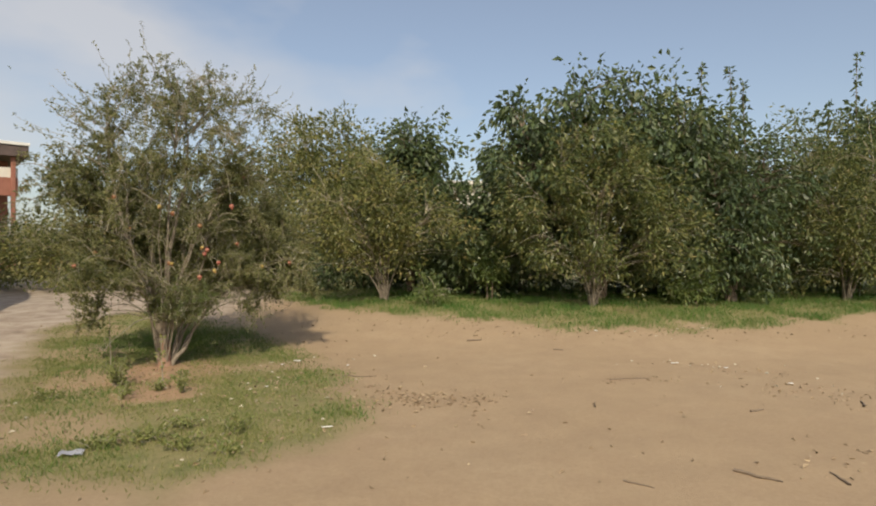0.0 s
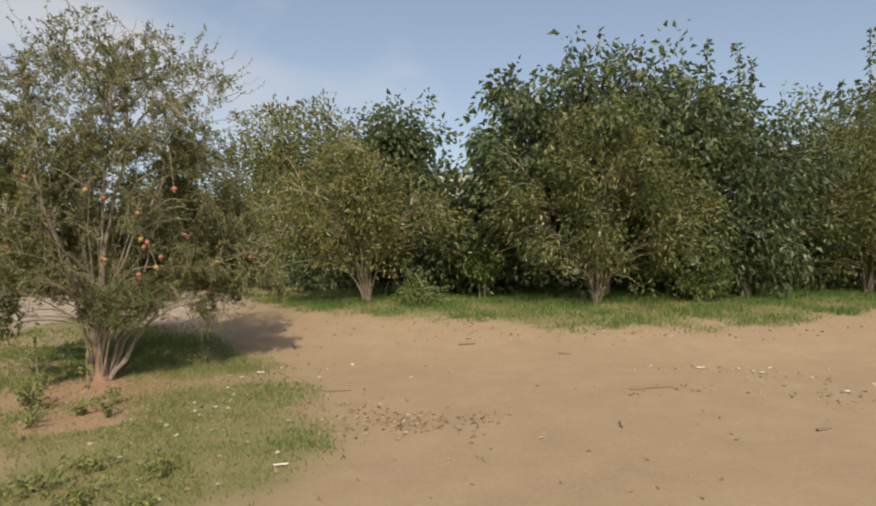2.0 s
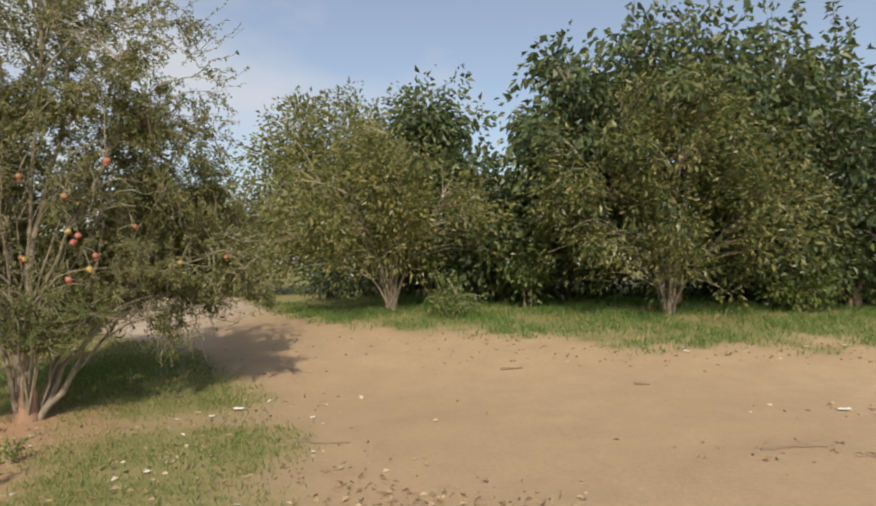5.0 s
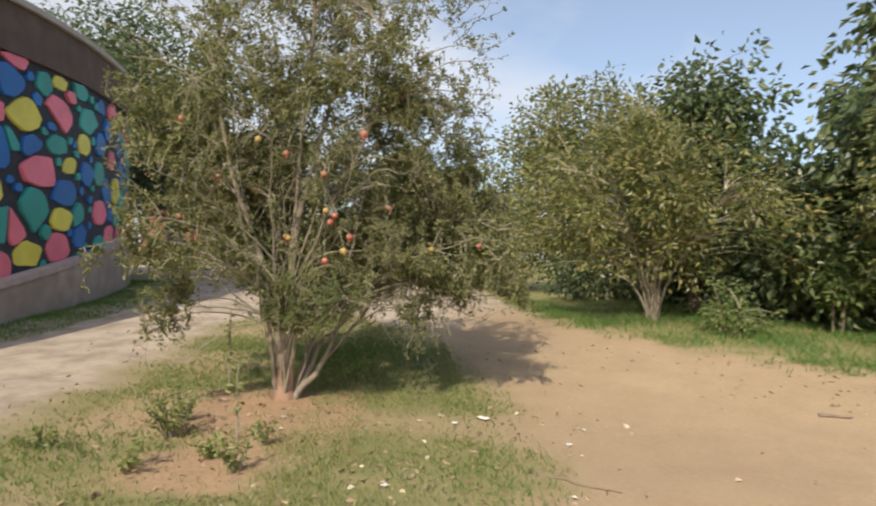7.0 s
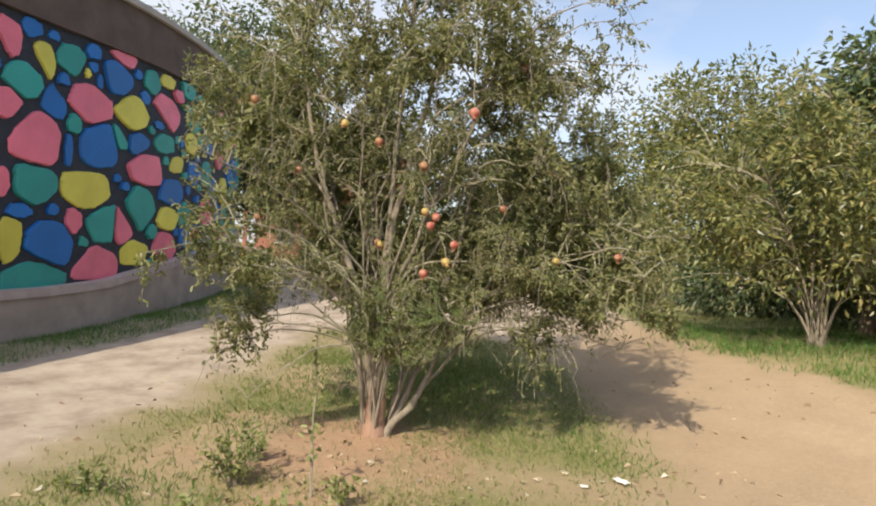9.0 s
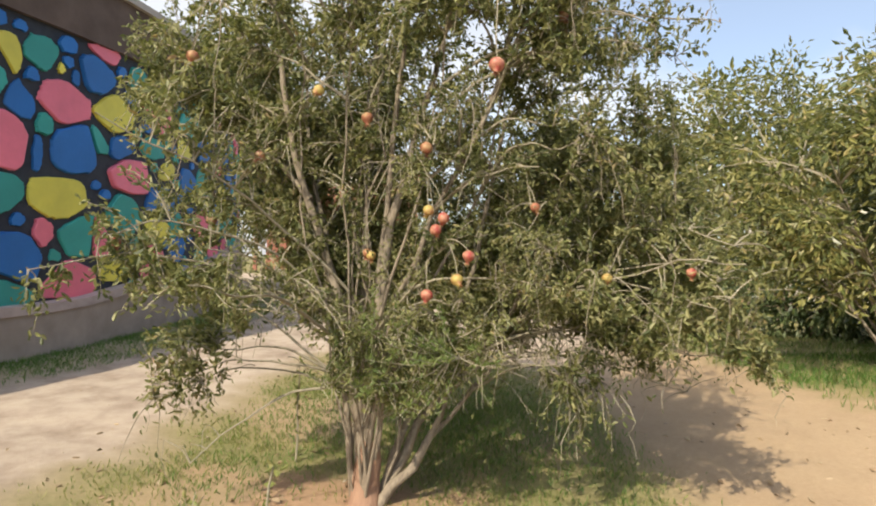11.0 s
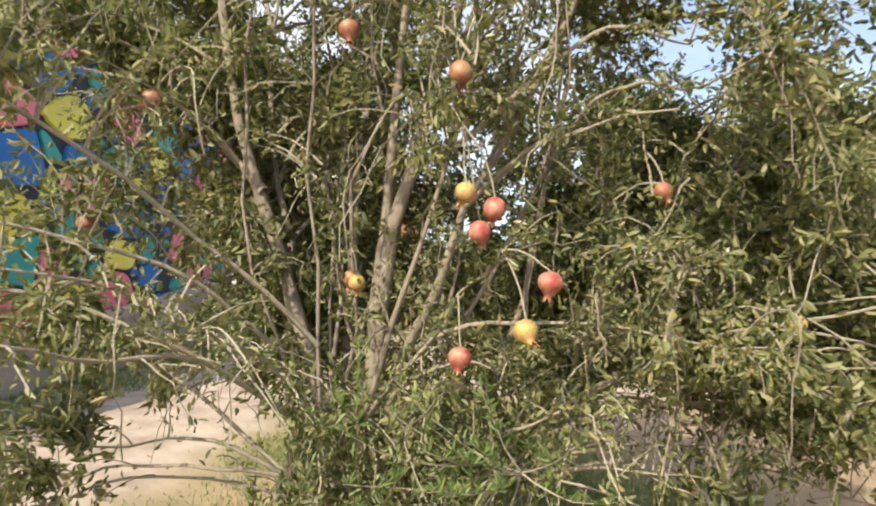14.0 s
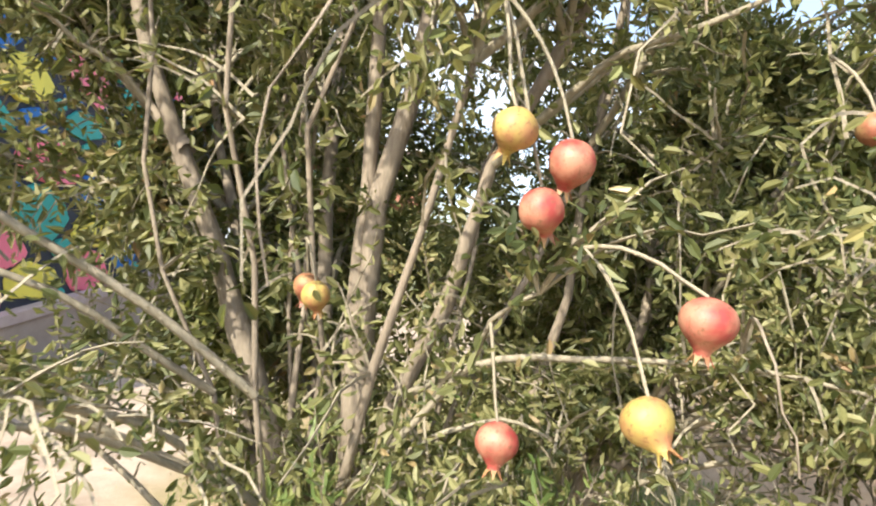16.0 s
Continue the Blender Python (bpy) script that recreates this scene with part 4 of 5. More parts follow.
    def place(z_lo, z_hi, k_lo):
        while True:
            az, z = rng.random() * 2 * np.pi, z_lo + (z_hi - z_lo) * rng.random()
            k = k_lo + (1 - k_lo) * rng.random() ** 0.6
            gap = np.sin(4 * az + 0.8) + 0.6 * np.sin(7 * az + 2)
            if z < 0.95 and gap < 0.35 and k > 0.5:          # the crown's rim hangs low in places only
                continue
            if z > 3.45 + 0.5 * (0.5 + 0.5 * np.sin(3 * az + 0.5)) + 0.2 * rng.random():
                continue
            if z < 0.62 and k < 0.3:
                continue
            r = envelope(az, z) * k
            e = np.array([MID[0] + np.cos(az) * r, MID[1] + np.sin(az) * r, z])
            if open_front(e):
                continue
            return e

    def before_stems(q):
        """The open window in front of the two pale stems, on the side of the path."""
        out, along = (q[:, :2] - MID) @ FACE, (q[:, :2] - MID) @ np.array([-FACE[1], FACE[0]])
        return (out > -0.02) & (along > -0.95) & (along < -0.25) & (q[:, 2] > 1.0) & (q[:, 2] < 2.3)

    # the crown hangs almost to the ground in three places
    skirt = np.array([(-0.50, -0.80, 0.75), (1.0, 0.45, 0.68), (1.24, 0.92, 1.05)])
    # arching branches
    limbs = []
    for i in range(300):
        e = place(0.6, 4.0, 0.45) if i > 9 else skirt[i % 3] + rng.normal(size=3) * np.array([0.1, 0.1, 0.17])
        if i > 9:
            for _ in range(6):                   # few branches cross the open place low beside the stems
                if e[2] > 1.15 or not -1.1 < (e[:2] - MID) @ np.array([-FACE[1], FACE[0]]) < -0.5:
                    break
                e = place(0.6, 4.0, 0.45)
        dd = np.linalg.norm(core - e, axis=1) + np.where(core[:, 2] > e[2] - 0.1, 0.7, 0)
        s = core[rng.choice(np.argsort(dd)[:3])]
        p = curve_path(s, e, 14, 0.12, rng, 0.085)
        p[1:-1] = 0.25 * p[:-2] + 0.5 * p[1:-1] + 0.25 * p[2:]
        if i > 9 and before_stems(p).sum() > 2 and rng.random() < 0.8:
            continue
        v, f = tubes([(p, np.linspace(0.0092, 0.0026, 14))], 5)
        part("branch", mesh_of("branch", v, f, TWIG_BARK, True), foot)
        limbs.append(p)
    net = np.concatenate([core] + [p[2:] for p in limbs])

    active = net[rng.choice(len(net), 950, replace=False)]
    low = net[(net[:, 2] > 0.6) & (net[:, 2] < 1.25)]
    hang = np.array([q[1:4] for q in FRUIT_NEAR + FRUIT_FAR]) - TREE
    # twigs that spring from the nearest branch, leafy along their length; many hang
    twig, lp, ld = [], [], []
    for p in limbs:
        m = 40
        at = (0.25 + 0.75 * rng.random(m)) * (len(p) - 1)
        lo = np.minimum(at.astype(int), len(p) - 2)
        lp.append(p[lo] + (p[lo + 1] - p[lo]) * (at - lo)[:, None] + rng.normal(size=(m, 3)) * 0.02)
        ld.append(rng.normal(size=(m, 3)))
    for i in range(21500):
        if i % 65 == 11:                         # leafy growth low in front of the stems
            u, d = rng.uniform(-0.5, 0.3), rng.uniform(0.0, 0.6)
            e, s = np.array([MID[0] + FACE[0] * d - FACE[1] * u, MID[1] + FACE[1] * d + FACE[0] * u, rng.uniform(0.55, 1.12)]), None
        elif i % 95 == 7:
            e, s = skirt[(i // 95) % 3] + rng.normal(size=3) * np.array([0.09, 0.09, 0.19]), None
        elif rng.random() < 0.68:                  # leafy spurs all along the branches
            s = (active[rng.integers(len(active))] if i % 17 else low[rng.integers(len(low))]) + rng.normal(size=3) * 0.02
            if i % 60 == 0:                      # some sprays grow beside the fruit
                s = hang[rng.integers(len(FRUIT_NEAR), len(hang))] + rng.normal(size=3) * 0.04
            d = unit(rng.normal(size=3) + np.array([0, 0, 0.25]))
            e = s + d * rng.uniform(0.08, 0.27)
            az, out = math.atan2(e[1] - MID[1], e[0] - MID[0]), np.hypot(*(e[:2] - MID))
            if e[2] < 0.55 or out > envelope(az, e[2]) * 1.03 or open_front(e) or bare(e):
                continue
        else:
            e, s = place(0.64, 4.05, 0.12), None
            if i % 4 == 1:                       # the side away from the wall is full
                az, z = math.atan2(0.73, 0.68) + rng.normal() * 0.55, rng.uniform(0.8, 2.0)
                r = envelope(az, z) * rng.uniform(0.5, 1.0)
                e = np.array([MID[0] + math.cos(az) * r, MID[1] + math.sin(az) * r, z])
            if bare(e):
                continue
        dd = np.linalg.norm(net - e, axis=1) + np.where(net[:, 2] > e[2] + 0.35, 0.3, 0)
        if s is None:
            s = net[np.argmin(dd)]
        span = np.linalg.norm(e - s)
        if span > 0.42:
            e = s + (e - s) * (0.42 + 0.25 * rng.random() * (span - 0.42)) / span
        p = curve_path(s, e, 6, 0.12, rng, 0.11)
        if rng.random() < 0.16:
            fall = np.stack([rng.normal(size=3) * 0.022 for _ in range(3)]) + np.array([0, 0, -0.055])
            p = np.concatenate([p, p[-1] + np.cumsum(fall, 0)])
        twig.append((p, np.linspace(0.0034, 0.0012, len(p))))
        m = 27
        at = np.clip(rng.choice([0.35, 0.6, 0.8, 1.0], m) + rng.normal(size=m) * 0.03, 0.05, 1) * (len(p) - 1) * 0.999
        lo = np.minimum(at.astype(int), len(p) - 2)
        fr = (at - lo)[:, None]
        lp.append(p[lo] * (1 - fr) + p[lo + 1] * fr + rng.normal(size=(m, 3)) * 0.015)
        ld.append(unit(p[lo + 1] - p[lo]) * 0.5 + rng.normal(size=(m, 3)) * 0.7 + np.array([0, 0, -0.2]))
    # sprigs that stand out of the crown's top and sides
    for i in range(70):
        e = place(2.9, 4.0, 0.97)
        out = unit(e - np.array([*MID, 2.4]))
        p = np.stack([e + out * d + rng.normal(size=3) * 0.02 for d in np.linspace(-0.15, 0.22 + 0.2 * rng.random(), 6)])
        twig.append((p, np.linspace(0.0042, 0.0013, 6)))
        at = rng.random(18) * 5
        lo = np.minimum(at.astype(int), 4)
        fr = (at - lo)[:, None]
        lp.append(p[lo] * (1 - fr) + p[lo + 1] * fr)
        ld.append(unit(p[lo + 1] - p[lo]) * 0.6 + rng.normal(size=(18, 3)) * 0.6)
    # fresh green suckers low on the side of the path
    sp, sd, shoots = [], [], []
    for i in range(85):
        d, u = rng.uniform(0.25, 0.8), rng.uniform(-0.45, 0.15)
        base = np.array([MID[0] + FACE[0] * d - FACE[1] * u, MID[1] + FACE[1] * d + FACE[0] * u, rng.uniform(0.45, 0.85)])
        s = low[np.argmin(np.linalg.norm(low - base, axis=1))]
        tip = base + np.array([rng.normal() * 0.08, rng.normal() * 0.08, rng.uniform(0.12, 0.35)])
        p = curve_path(s, tip, 8, -0.08, rng, 0.04)
        shoots.append((p, np.linspace(0.003, 0.0012, 8)))
        at = (0.35 + 0.65 * rng.random(22)) * 7
        lo = np.minimum(at.astype(int), 6)
        sp.append(p[lo] + (p[lo + 1] - p[lo]) * (at - lo)[:, None])
        sd.append(rng.normal(size=(22, 3)) * 0.6 + np.array([0, 0, 0.5]))
    v, f = tubes(shoots, 3)
    part("sucker_growth", mesh_of("sucker_growth", v, f, TWIG_BARK), foot)["kind"] = "stuff"
    sp, sd = np.concatenate(sp), np.concatenate(sd)
    v, f = leaves(sp, sd, 0.034 * (0.6 + 0.7 * rng.random(len(sp))), 0.0085, rng, 0.2, True)
    part("sucker_leaves", mesh_of("sucker_leaves", v, f, LIME_LEAF), foot, "fresh green leaves on low suckers")["kind"] = "stuff"
    # pale bare shoots that hang in front
    for i in range(16):
        u, z = rng.uniform(-1.1, 1.1), rng.uniform(1.3, 2.6)
        d = rng.uniform(0.8, 1.0)
        top = np.array([*MID, 0]) + np.array([FACE[0] * d - FACE[1] * u, FACE[1] * d + FACE[0] * u, z])
        k = rng.integers(4, 9)
        p = top + np.cumsum(np.concatenate([np.zeros((1, 3)), rng.normal(size=(k, 3)) * 0.015 + np.array([0, 0, -0.045])]), 0)
        s = net[np.argmin(np.linalg.norm(net - top, axis=1))]
        p = np.concatenate([curve_path(s, top, 7, 0.25, rng, 0.03)[:-1], p])
        p[1:-1] = 0.2 * p[:-2] + 0.6 * p[1:-1] + 0.2 * p[2:]
        v, f = tubes([(p, np.linspace(0.0027, 0.0012, len(p)))], 5)
        part("hanging_shoot", mesh_of("hanging_shoot", v, f, PALE_BARK, True), foot)
    v, f = tubes(twig, 3)
    part("branchwork", mesh_of("branchwork", v, f, TWIG_BARK), foot, "thin arching and hanging twigs")["kind"] = "stuff"
    lp, ld = np.concatenate(lp), np.concatenate(ld)
    # nothing hangs into the way
    w, a, b = lp[:, :2] + TREE[:2], np.array([-1.2, 5.2]), np.array([-2.62, 6.84])
    t = np.clip(((w - a) @ (b - a)) / ((b - a) @ (b - a)), 0, 1)
    keep = np.linalg.norm(w - a - t[:, None] * (b - a), axis=1) > 0.48
    lp, ld = lp[keep], ld[keep]
    # the fruit hangs clear of the leaves
    keep = np.min(np.linalg.norm(lp[:, None] - hang[None], axis=2), axis=1) > 0.022
    # the light comes in under the crown, but for the sides where it hangs low
    out, droop = (lp[:, :2] - MID) @ FACE, np.min(np.linalg.norm(lp[:, None] - skirt[None], axis=2), axis=1)
    along = (lp[:, :2] - MID) @ np.array([-FACE[1], FACE[0]])
    hem = 0.78 + 0.30 * np.exp(-((along + 0.8) / 0.22) ** 2) + 0.20 * np.exp(-((along - 0.3) / 0.2) ** 2) + 0.28 * np.exp(-((along - 0.75) / 0.28) ** 2) + 0.18 * np.exp(-((along - 1.3) / 0.3) ** 2) - 0.26 * np.exp(-((along + 0.12) / 0.32) ** 2) + 0.05 * np.sin(7 * lp[:, 0] + 5 * lp[:, 1])
    keep &= (lp[:, 2] > hem) | ((droop < 0.27) & (rng.random(len(lp)) < 0.4)) | (out < -1.0) | (rng.random(len(lp)) < 0.06)
    keep &= ~before_stems(lp) | (rng.random(len(lp)) < 0.55)
    lp, ld = lp[keep], ld[keep]
    size = 0.0265 * (0.55 + 0.7 * rng.random(len(lp)))
    face, along = (lp[:, :2] - MID) @ FACE, (lp[:, :2] - MID) @ np.array([-FACE[1], FACE[0]])
    # the young leaves low on the sunny side are small, those on the outer shoots larger
    young = (face > 0.1) & (np.abs(along + 0.2) < 0.8) & (lp[:, 2] < 2.2)
    size *= np.where(young, 1.0, np.where(lp[:, 2] > 2.3, 1.35, 1.5))
    front = np.where(young & (face > 0.78) & (lp[:, 2] > 0.9) & (lp[:, 2] < 2.2))[0]
    single = rng.choice(front, min(280, len(front)), replace=False)
    rest = np.setdiff1d(np.arange(len(lp)), single)
    close, away = rest[face[rest] > 0.1], rest[face[rest] <= 0.1]
    v, f = leaves(lp[close], ld[close], size[close], size[close] * 0.40, rng, 0.2, True)
    part("crown", mesh_of("crown", v, f, POM_LEAF), foot, "small narrow yellow-green leaves")["kind"] = "stuff"
    v, f = leaves(lp[away], ld[away], size[away] * 1.2, size[away] * 0.48, rng, 0.2)
    part("crown", mesh_of("crown", v, f, POM_LEAF), foot, "small narrow yellow-green leaves")["kind"] = "stuff"
    shapes = []
    for k in range(4):
        v, f = leaves(np.zeros((1, 3)), np.array([[0, 0, 1.0]]), 0.024 + 0.004 * k, 0.0105, rng, 0.2, True)
        shapes.append(mesh_of("leaf", v, f, NEAR_LEAF))
    for k, i in enumerate(single):
        ob = part("leaf", shapes[k % 4], foot)
        ob.matrix_basis = Matrix.Translation(lp[i]) @ Vector(ld[i]).to_track_quat("Z", "Y").to_matrix().to_4x4()

    # fruit, each on its own stalk
    hold = np.concatenate([net] + [q[0][2:] for q in twig[::2]])
    skins = {"r": RED_SKIN, "y": YELLOW_SKIN, "o": BLUSH_SKIN}
    for k, (c, fx, fy, fz, r) in enumerate(FRUIT_NEAR + FRUIT_FAR):
        r *= 0.71
        at = np.array([fx, fy, fz]) - TREE
        fruit = part("pomegranate", rind_mesh(skins[c], r, k), foot, {"r": "ripe red pomegranate", "y": "yellow unripe pomegranate", "o": "yellow-red pomegranate"}[c])
        fruit.location = at
        fruit.rotation_euler = (rng.normal() * 0.35, rng.normal() * 0.35, rng.random() * 6)
        part("calyx", calyx_mesh(BLUSH_SKIN if c != "y" else YELLOW_SKIN, r), fruit)
        top = at + np.array([0, 0, r * 0.9])
        above = hold[hold[:, 2] > top[2] + 0.04]
        s = above[np.argmin(np.linalg.norm(above - top - np.array([0, 0, 0.10]), axis=1))]
        p = curve_path(s, top, 7, 0.12, rng, 0.03)
        p[-1] = top
        v, f = tubes([(p, np.linspace(0.0028, 0.002, 7))], 5)
        part("stalk", mesh_of("stalk", v, f, TWIG_BARK, True), foot)
    return foot


def near_leaf_material():
    m, n, l, b = nodes_of("near_leaf")
    info = n.new("ShaderNodeObjectInfo")
    c = ramp(n, l, info.outputs["Random"], [(0.0, (0.075, 0.10, 0.03)), (0.5, (0.15, 0.17, 0.05)), (0.8, (0.24, 0.22, 0.08)), (1.0, (0.32, 0.22, 0.10))])
    vein = noise_out(n, l, object_coords(n), 60, 3)
    c = mixed(n, l, 0.25, c, ramp(n, l, vein, [(0.3, (0.06, 0.07, 0.02)), (0.7, (0.30, 0.28, 0.11))]))
    l.new(c, b.inputs["Base Color"])
    b.inputs["Roughness"].default_value = 0.42
    return m


NEAR_LEAF = near_leaf_material()
# colour, place, radius
FRUIT_NEAR = [("r", -2.878, 7.42, 1.540, 0.037), ("r", -2.905, 7.405, 1.488, 0.036), ("y", -2.915, 7.36, 1.568, 0.034), ("r", -2.999, 7.489, 1.199, 0.040),
              ("r", -2.735, 7.416, 1.381, 0.036), ("y", -2.787, 7.416, 1.279, 0.037), ("o", -3.39, 7.50, 1.377, 0.034), ("y", -3.345, 7.48, 1.365, 0.034)]
FRUIT_FAR = [("o", -2.945, 7.359, 1.838, 0.038), ("r", -2.48, 7.15, 2.06, 0.040), ("o", -3.63, 6.664, 2.13, 0.036),
             ("o", -3.262, 7.314, 1.99, 0.038), ("o", -3.65, 7.03, 1.79, 0.036), ("r", -4.02, 6.586, 1.356, 0.038), ("o", -4.08, 7.08, 1.50, 0.038), ("y", -2.37, 8.02, 1.32, 0.034),
             ("r", -2.07, 8.29, 1.365, 0.036), ("o", -2.56, 7.82, 2.5, 0.038), ("y", -3.3, 7.05, 2.05, 0.034), ("o", -2.62, 7.76, 1.62, 0.032)]
tree = pomegranate_tree()


# ---- buildings in the distance ----
def box(bm, lo, hi):
    """An upright box between two corners, with worn edges."""
    r = bmesh.ops.create_cube(bm, size=1.0)
    for v in r["verts"]:
        v.co = Vector([(lo[k] + hi[k]) / 2 + v.co[k] * (hi[k] - lo[k]) for k in range(3)])
    return r["verts"]


def boxed(name, lo, hi, material, parent, label="", bevel=0.01):
    bm = bmesh.new()
    box(bm, lo, hi)
    bmesh.ops.bevel(bm, geom=bm.edges[:], offset=bevel, segments=1, affect="EDGES")
    return part(name, from_bm(name, bm, material), parent, label)


ROOF_MAT = plain_material("dark_roof", (0.07, 0.05, 0.045), (0.14, 0.10, 0.09), 3, 0.8)
RUST = plain_material("red_wall", (0.26, 0.10, 0.07), (0.38, 0.17, 0.12), 4, 0.9)
CREAM = plain_material("cream_wall", (0.62, 0.58, 0.50), (0.74, 0.70, 0.62), 2, 0.85)
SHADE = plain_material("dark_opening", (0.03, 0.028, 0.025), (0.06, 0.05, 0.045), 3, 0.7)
WHITE = plain_material("white_paint", (0.70, 0.69, 0.66), (0.82, 0.81, 0.78), 5, 0.6)


def veranda_house():
    h = tagged(new("veranda_house"), "low house with a dark roof, red band and open veranda", "house")
    h.location, h.rotation_euler = (-24.6, 27.5, float(height(-23.5, 27.5))), (0, 0, radians(41.8))
    boxed("wall", (-4, 1.5, -0.2), (4, 6, 5.75), RUST, h)
    boxed("roof", (-4.8, -1.0, 5.75), (4.6, 6.6, 6.3), ROOF_MAT, h, "dark overhanging roof")
    boxed("fascia", (-4.85, -1.08, 6.3), (4.65, -0.9, 6.45), WHITE, h, "white roof edge")
    boxed("parapet", (-4.4, -0.6, 4.7), (4.2, -0.3, 5.2), CREAM, h)
    boxed("red_band", (-4.4, -0.64, 3.8), (4.2, -0.26, 4.7), RUST, h)
    for k in range(4):
        boxed("post", (-4.2 + 2.7 * k, -0.75, -0.2), (-4.0 + 2.7 * k, -0.55, 5.75), RUST, h, "", 0.02)
    for k in range(2):
        w = boxed("window", (-2.8 + 3.4 * k, 1.42, 0.9), (-1.4 + 3.4 * k, 1.49, 2.1), SHADE, h)
        boxed("sill", (-2.9 + 3.4 * k, 1.36, 0.82), (-1.3 + 3.4 * k, 1.49, 0.9), CREAM, w)


def cream_house():
    h = tagged(new("cream_house"), "pale cream house glimpsed behind the trees", "house")
    h.location = (1.5, 30.0, float(height(1.5, 30.0)))
    boxed("wall", (-7, 0, -0.3), (7, 6, 3.9), CREAM, h)
    boxed("roof", (-7.3, -0.4, 3.9), (7.3, 6.4, 4.15), CREAM, h)
    for k in range(4):
        w = boxed("window", (-5.6 + 3.3 * k, -0.03, 1.0), (-4.4 + 3.3 * k, 0.04, 2.2), SHADE, h)
        boxed("sill", (-5.7 + 3.3 * k, -0.1, 0.92), (-4.3 + 3.3 * k, 0.04, 1.0), CREAM, w)


veranda_house()
cream_house()


# ---- grass ----
def scatter(count, x0, x1, y0, y1, rng):
    return rng.uniform(x0, x1, count), rng.uniform(y0, y1, count)


def blades(name, label, x, y, length, material, rng, lean=0.45):
    n = len(x)
    p = np.stack([x, y, height(x, y) - 0.004], -1)
    d = np.stack([rng.normal(size=n) * lean, rng.normal(size=n) * lean, np.ones(n)], -1)
    ln = length * (0.5 + 0.9 * rng.random(n))
    v, f = leaves(p, d, ln, 0.004 + 0.055 * ln, rng, 0.15)
    return tagged(new(name, mesh_of(name, v, f, material)), label, "grass", kind="stuff")


rng = np.random.default_rng(31)
x, y = scatter(420000, -7.5, 0, 3.3, 12.6, rng)
t_, r_, _, i_, s_ = cover(x, y)
patchy = np.clip(0.55 + 0.6 * wobble(x, y, 0.45, 4) + 0.3 * wobble(x, y, 0.15, 8), 0.04, 1)
ok = rng.random(len(x)) < np.clip(t_ * i_, 0, 1) * patchy * 0.5
blades("island_grass", "short patchy grass, green and straw-coloured, round the tree", x[ok], y[ok], 0.038, GRASS, rng)
shade = np.clip(1 - np.hypot((x + 4.2) / 2.0, (y - 9.4) / 1.6), 0, 1)
shade = np.maximum(shade, 0.28 * np.clip(2.2 * wobble(x, y, 0.7, 15) - 0.25, 0, 1))
ok = rng.random(len(x)) < i_ * np.clip(shade, 0, 1) * 0.34 * (1 - r_)
blades("lush_grass", "greener grass in patches and in the tree's shade", x[ok], y[ok], 0.05, LUSH, rng)
x, y = scatter(420000, -7, 15, 9.6, 16.5, rng)
t_, _, _, _, s_ = cover(x, y)
ok = rng.random(len(x)) < s_ * np.clip(0.45 + 0.7 * wobble(x, y, 0.55, 6), 0.05, 1) * 0.42 * np.where(y > 14.5, 0.35, 1)
blades("verge_grass", "green grass along the foot of the shrubs", x[ok], y[ok], 0.085, LUSH, rng)
ok = rng.random(len(x)) < s_ * np.clip(0.5 + 0.6 * wobble(x, y, 0.5, 12), 0, 1) * 0.12
blades("dry_verge_grass", "yellowing grass along the foot of the shrubs", x[ok], y[ok], 0.07, GRASS, rng)
s = rng.uniform(-5, 9, 26000)
px, py, nx, ny = wall_point(s)
d = 0.2 + 1.0 * rng.random(26000) ** 1.6
ok = rng.random(26000) < np.clip(0.5 + 0.7 * wobble(px, py, 0.6, 2), 0.05, 1)
blades("wall_foot_grass", "thin grass along the foot of the wall", (px + nx * d)[ok], (py + ny * d)[ok], 0.06, LUSH, rng)


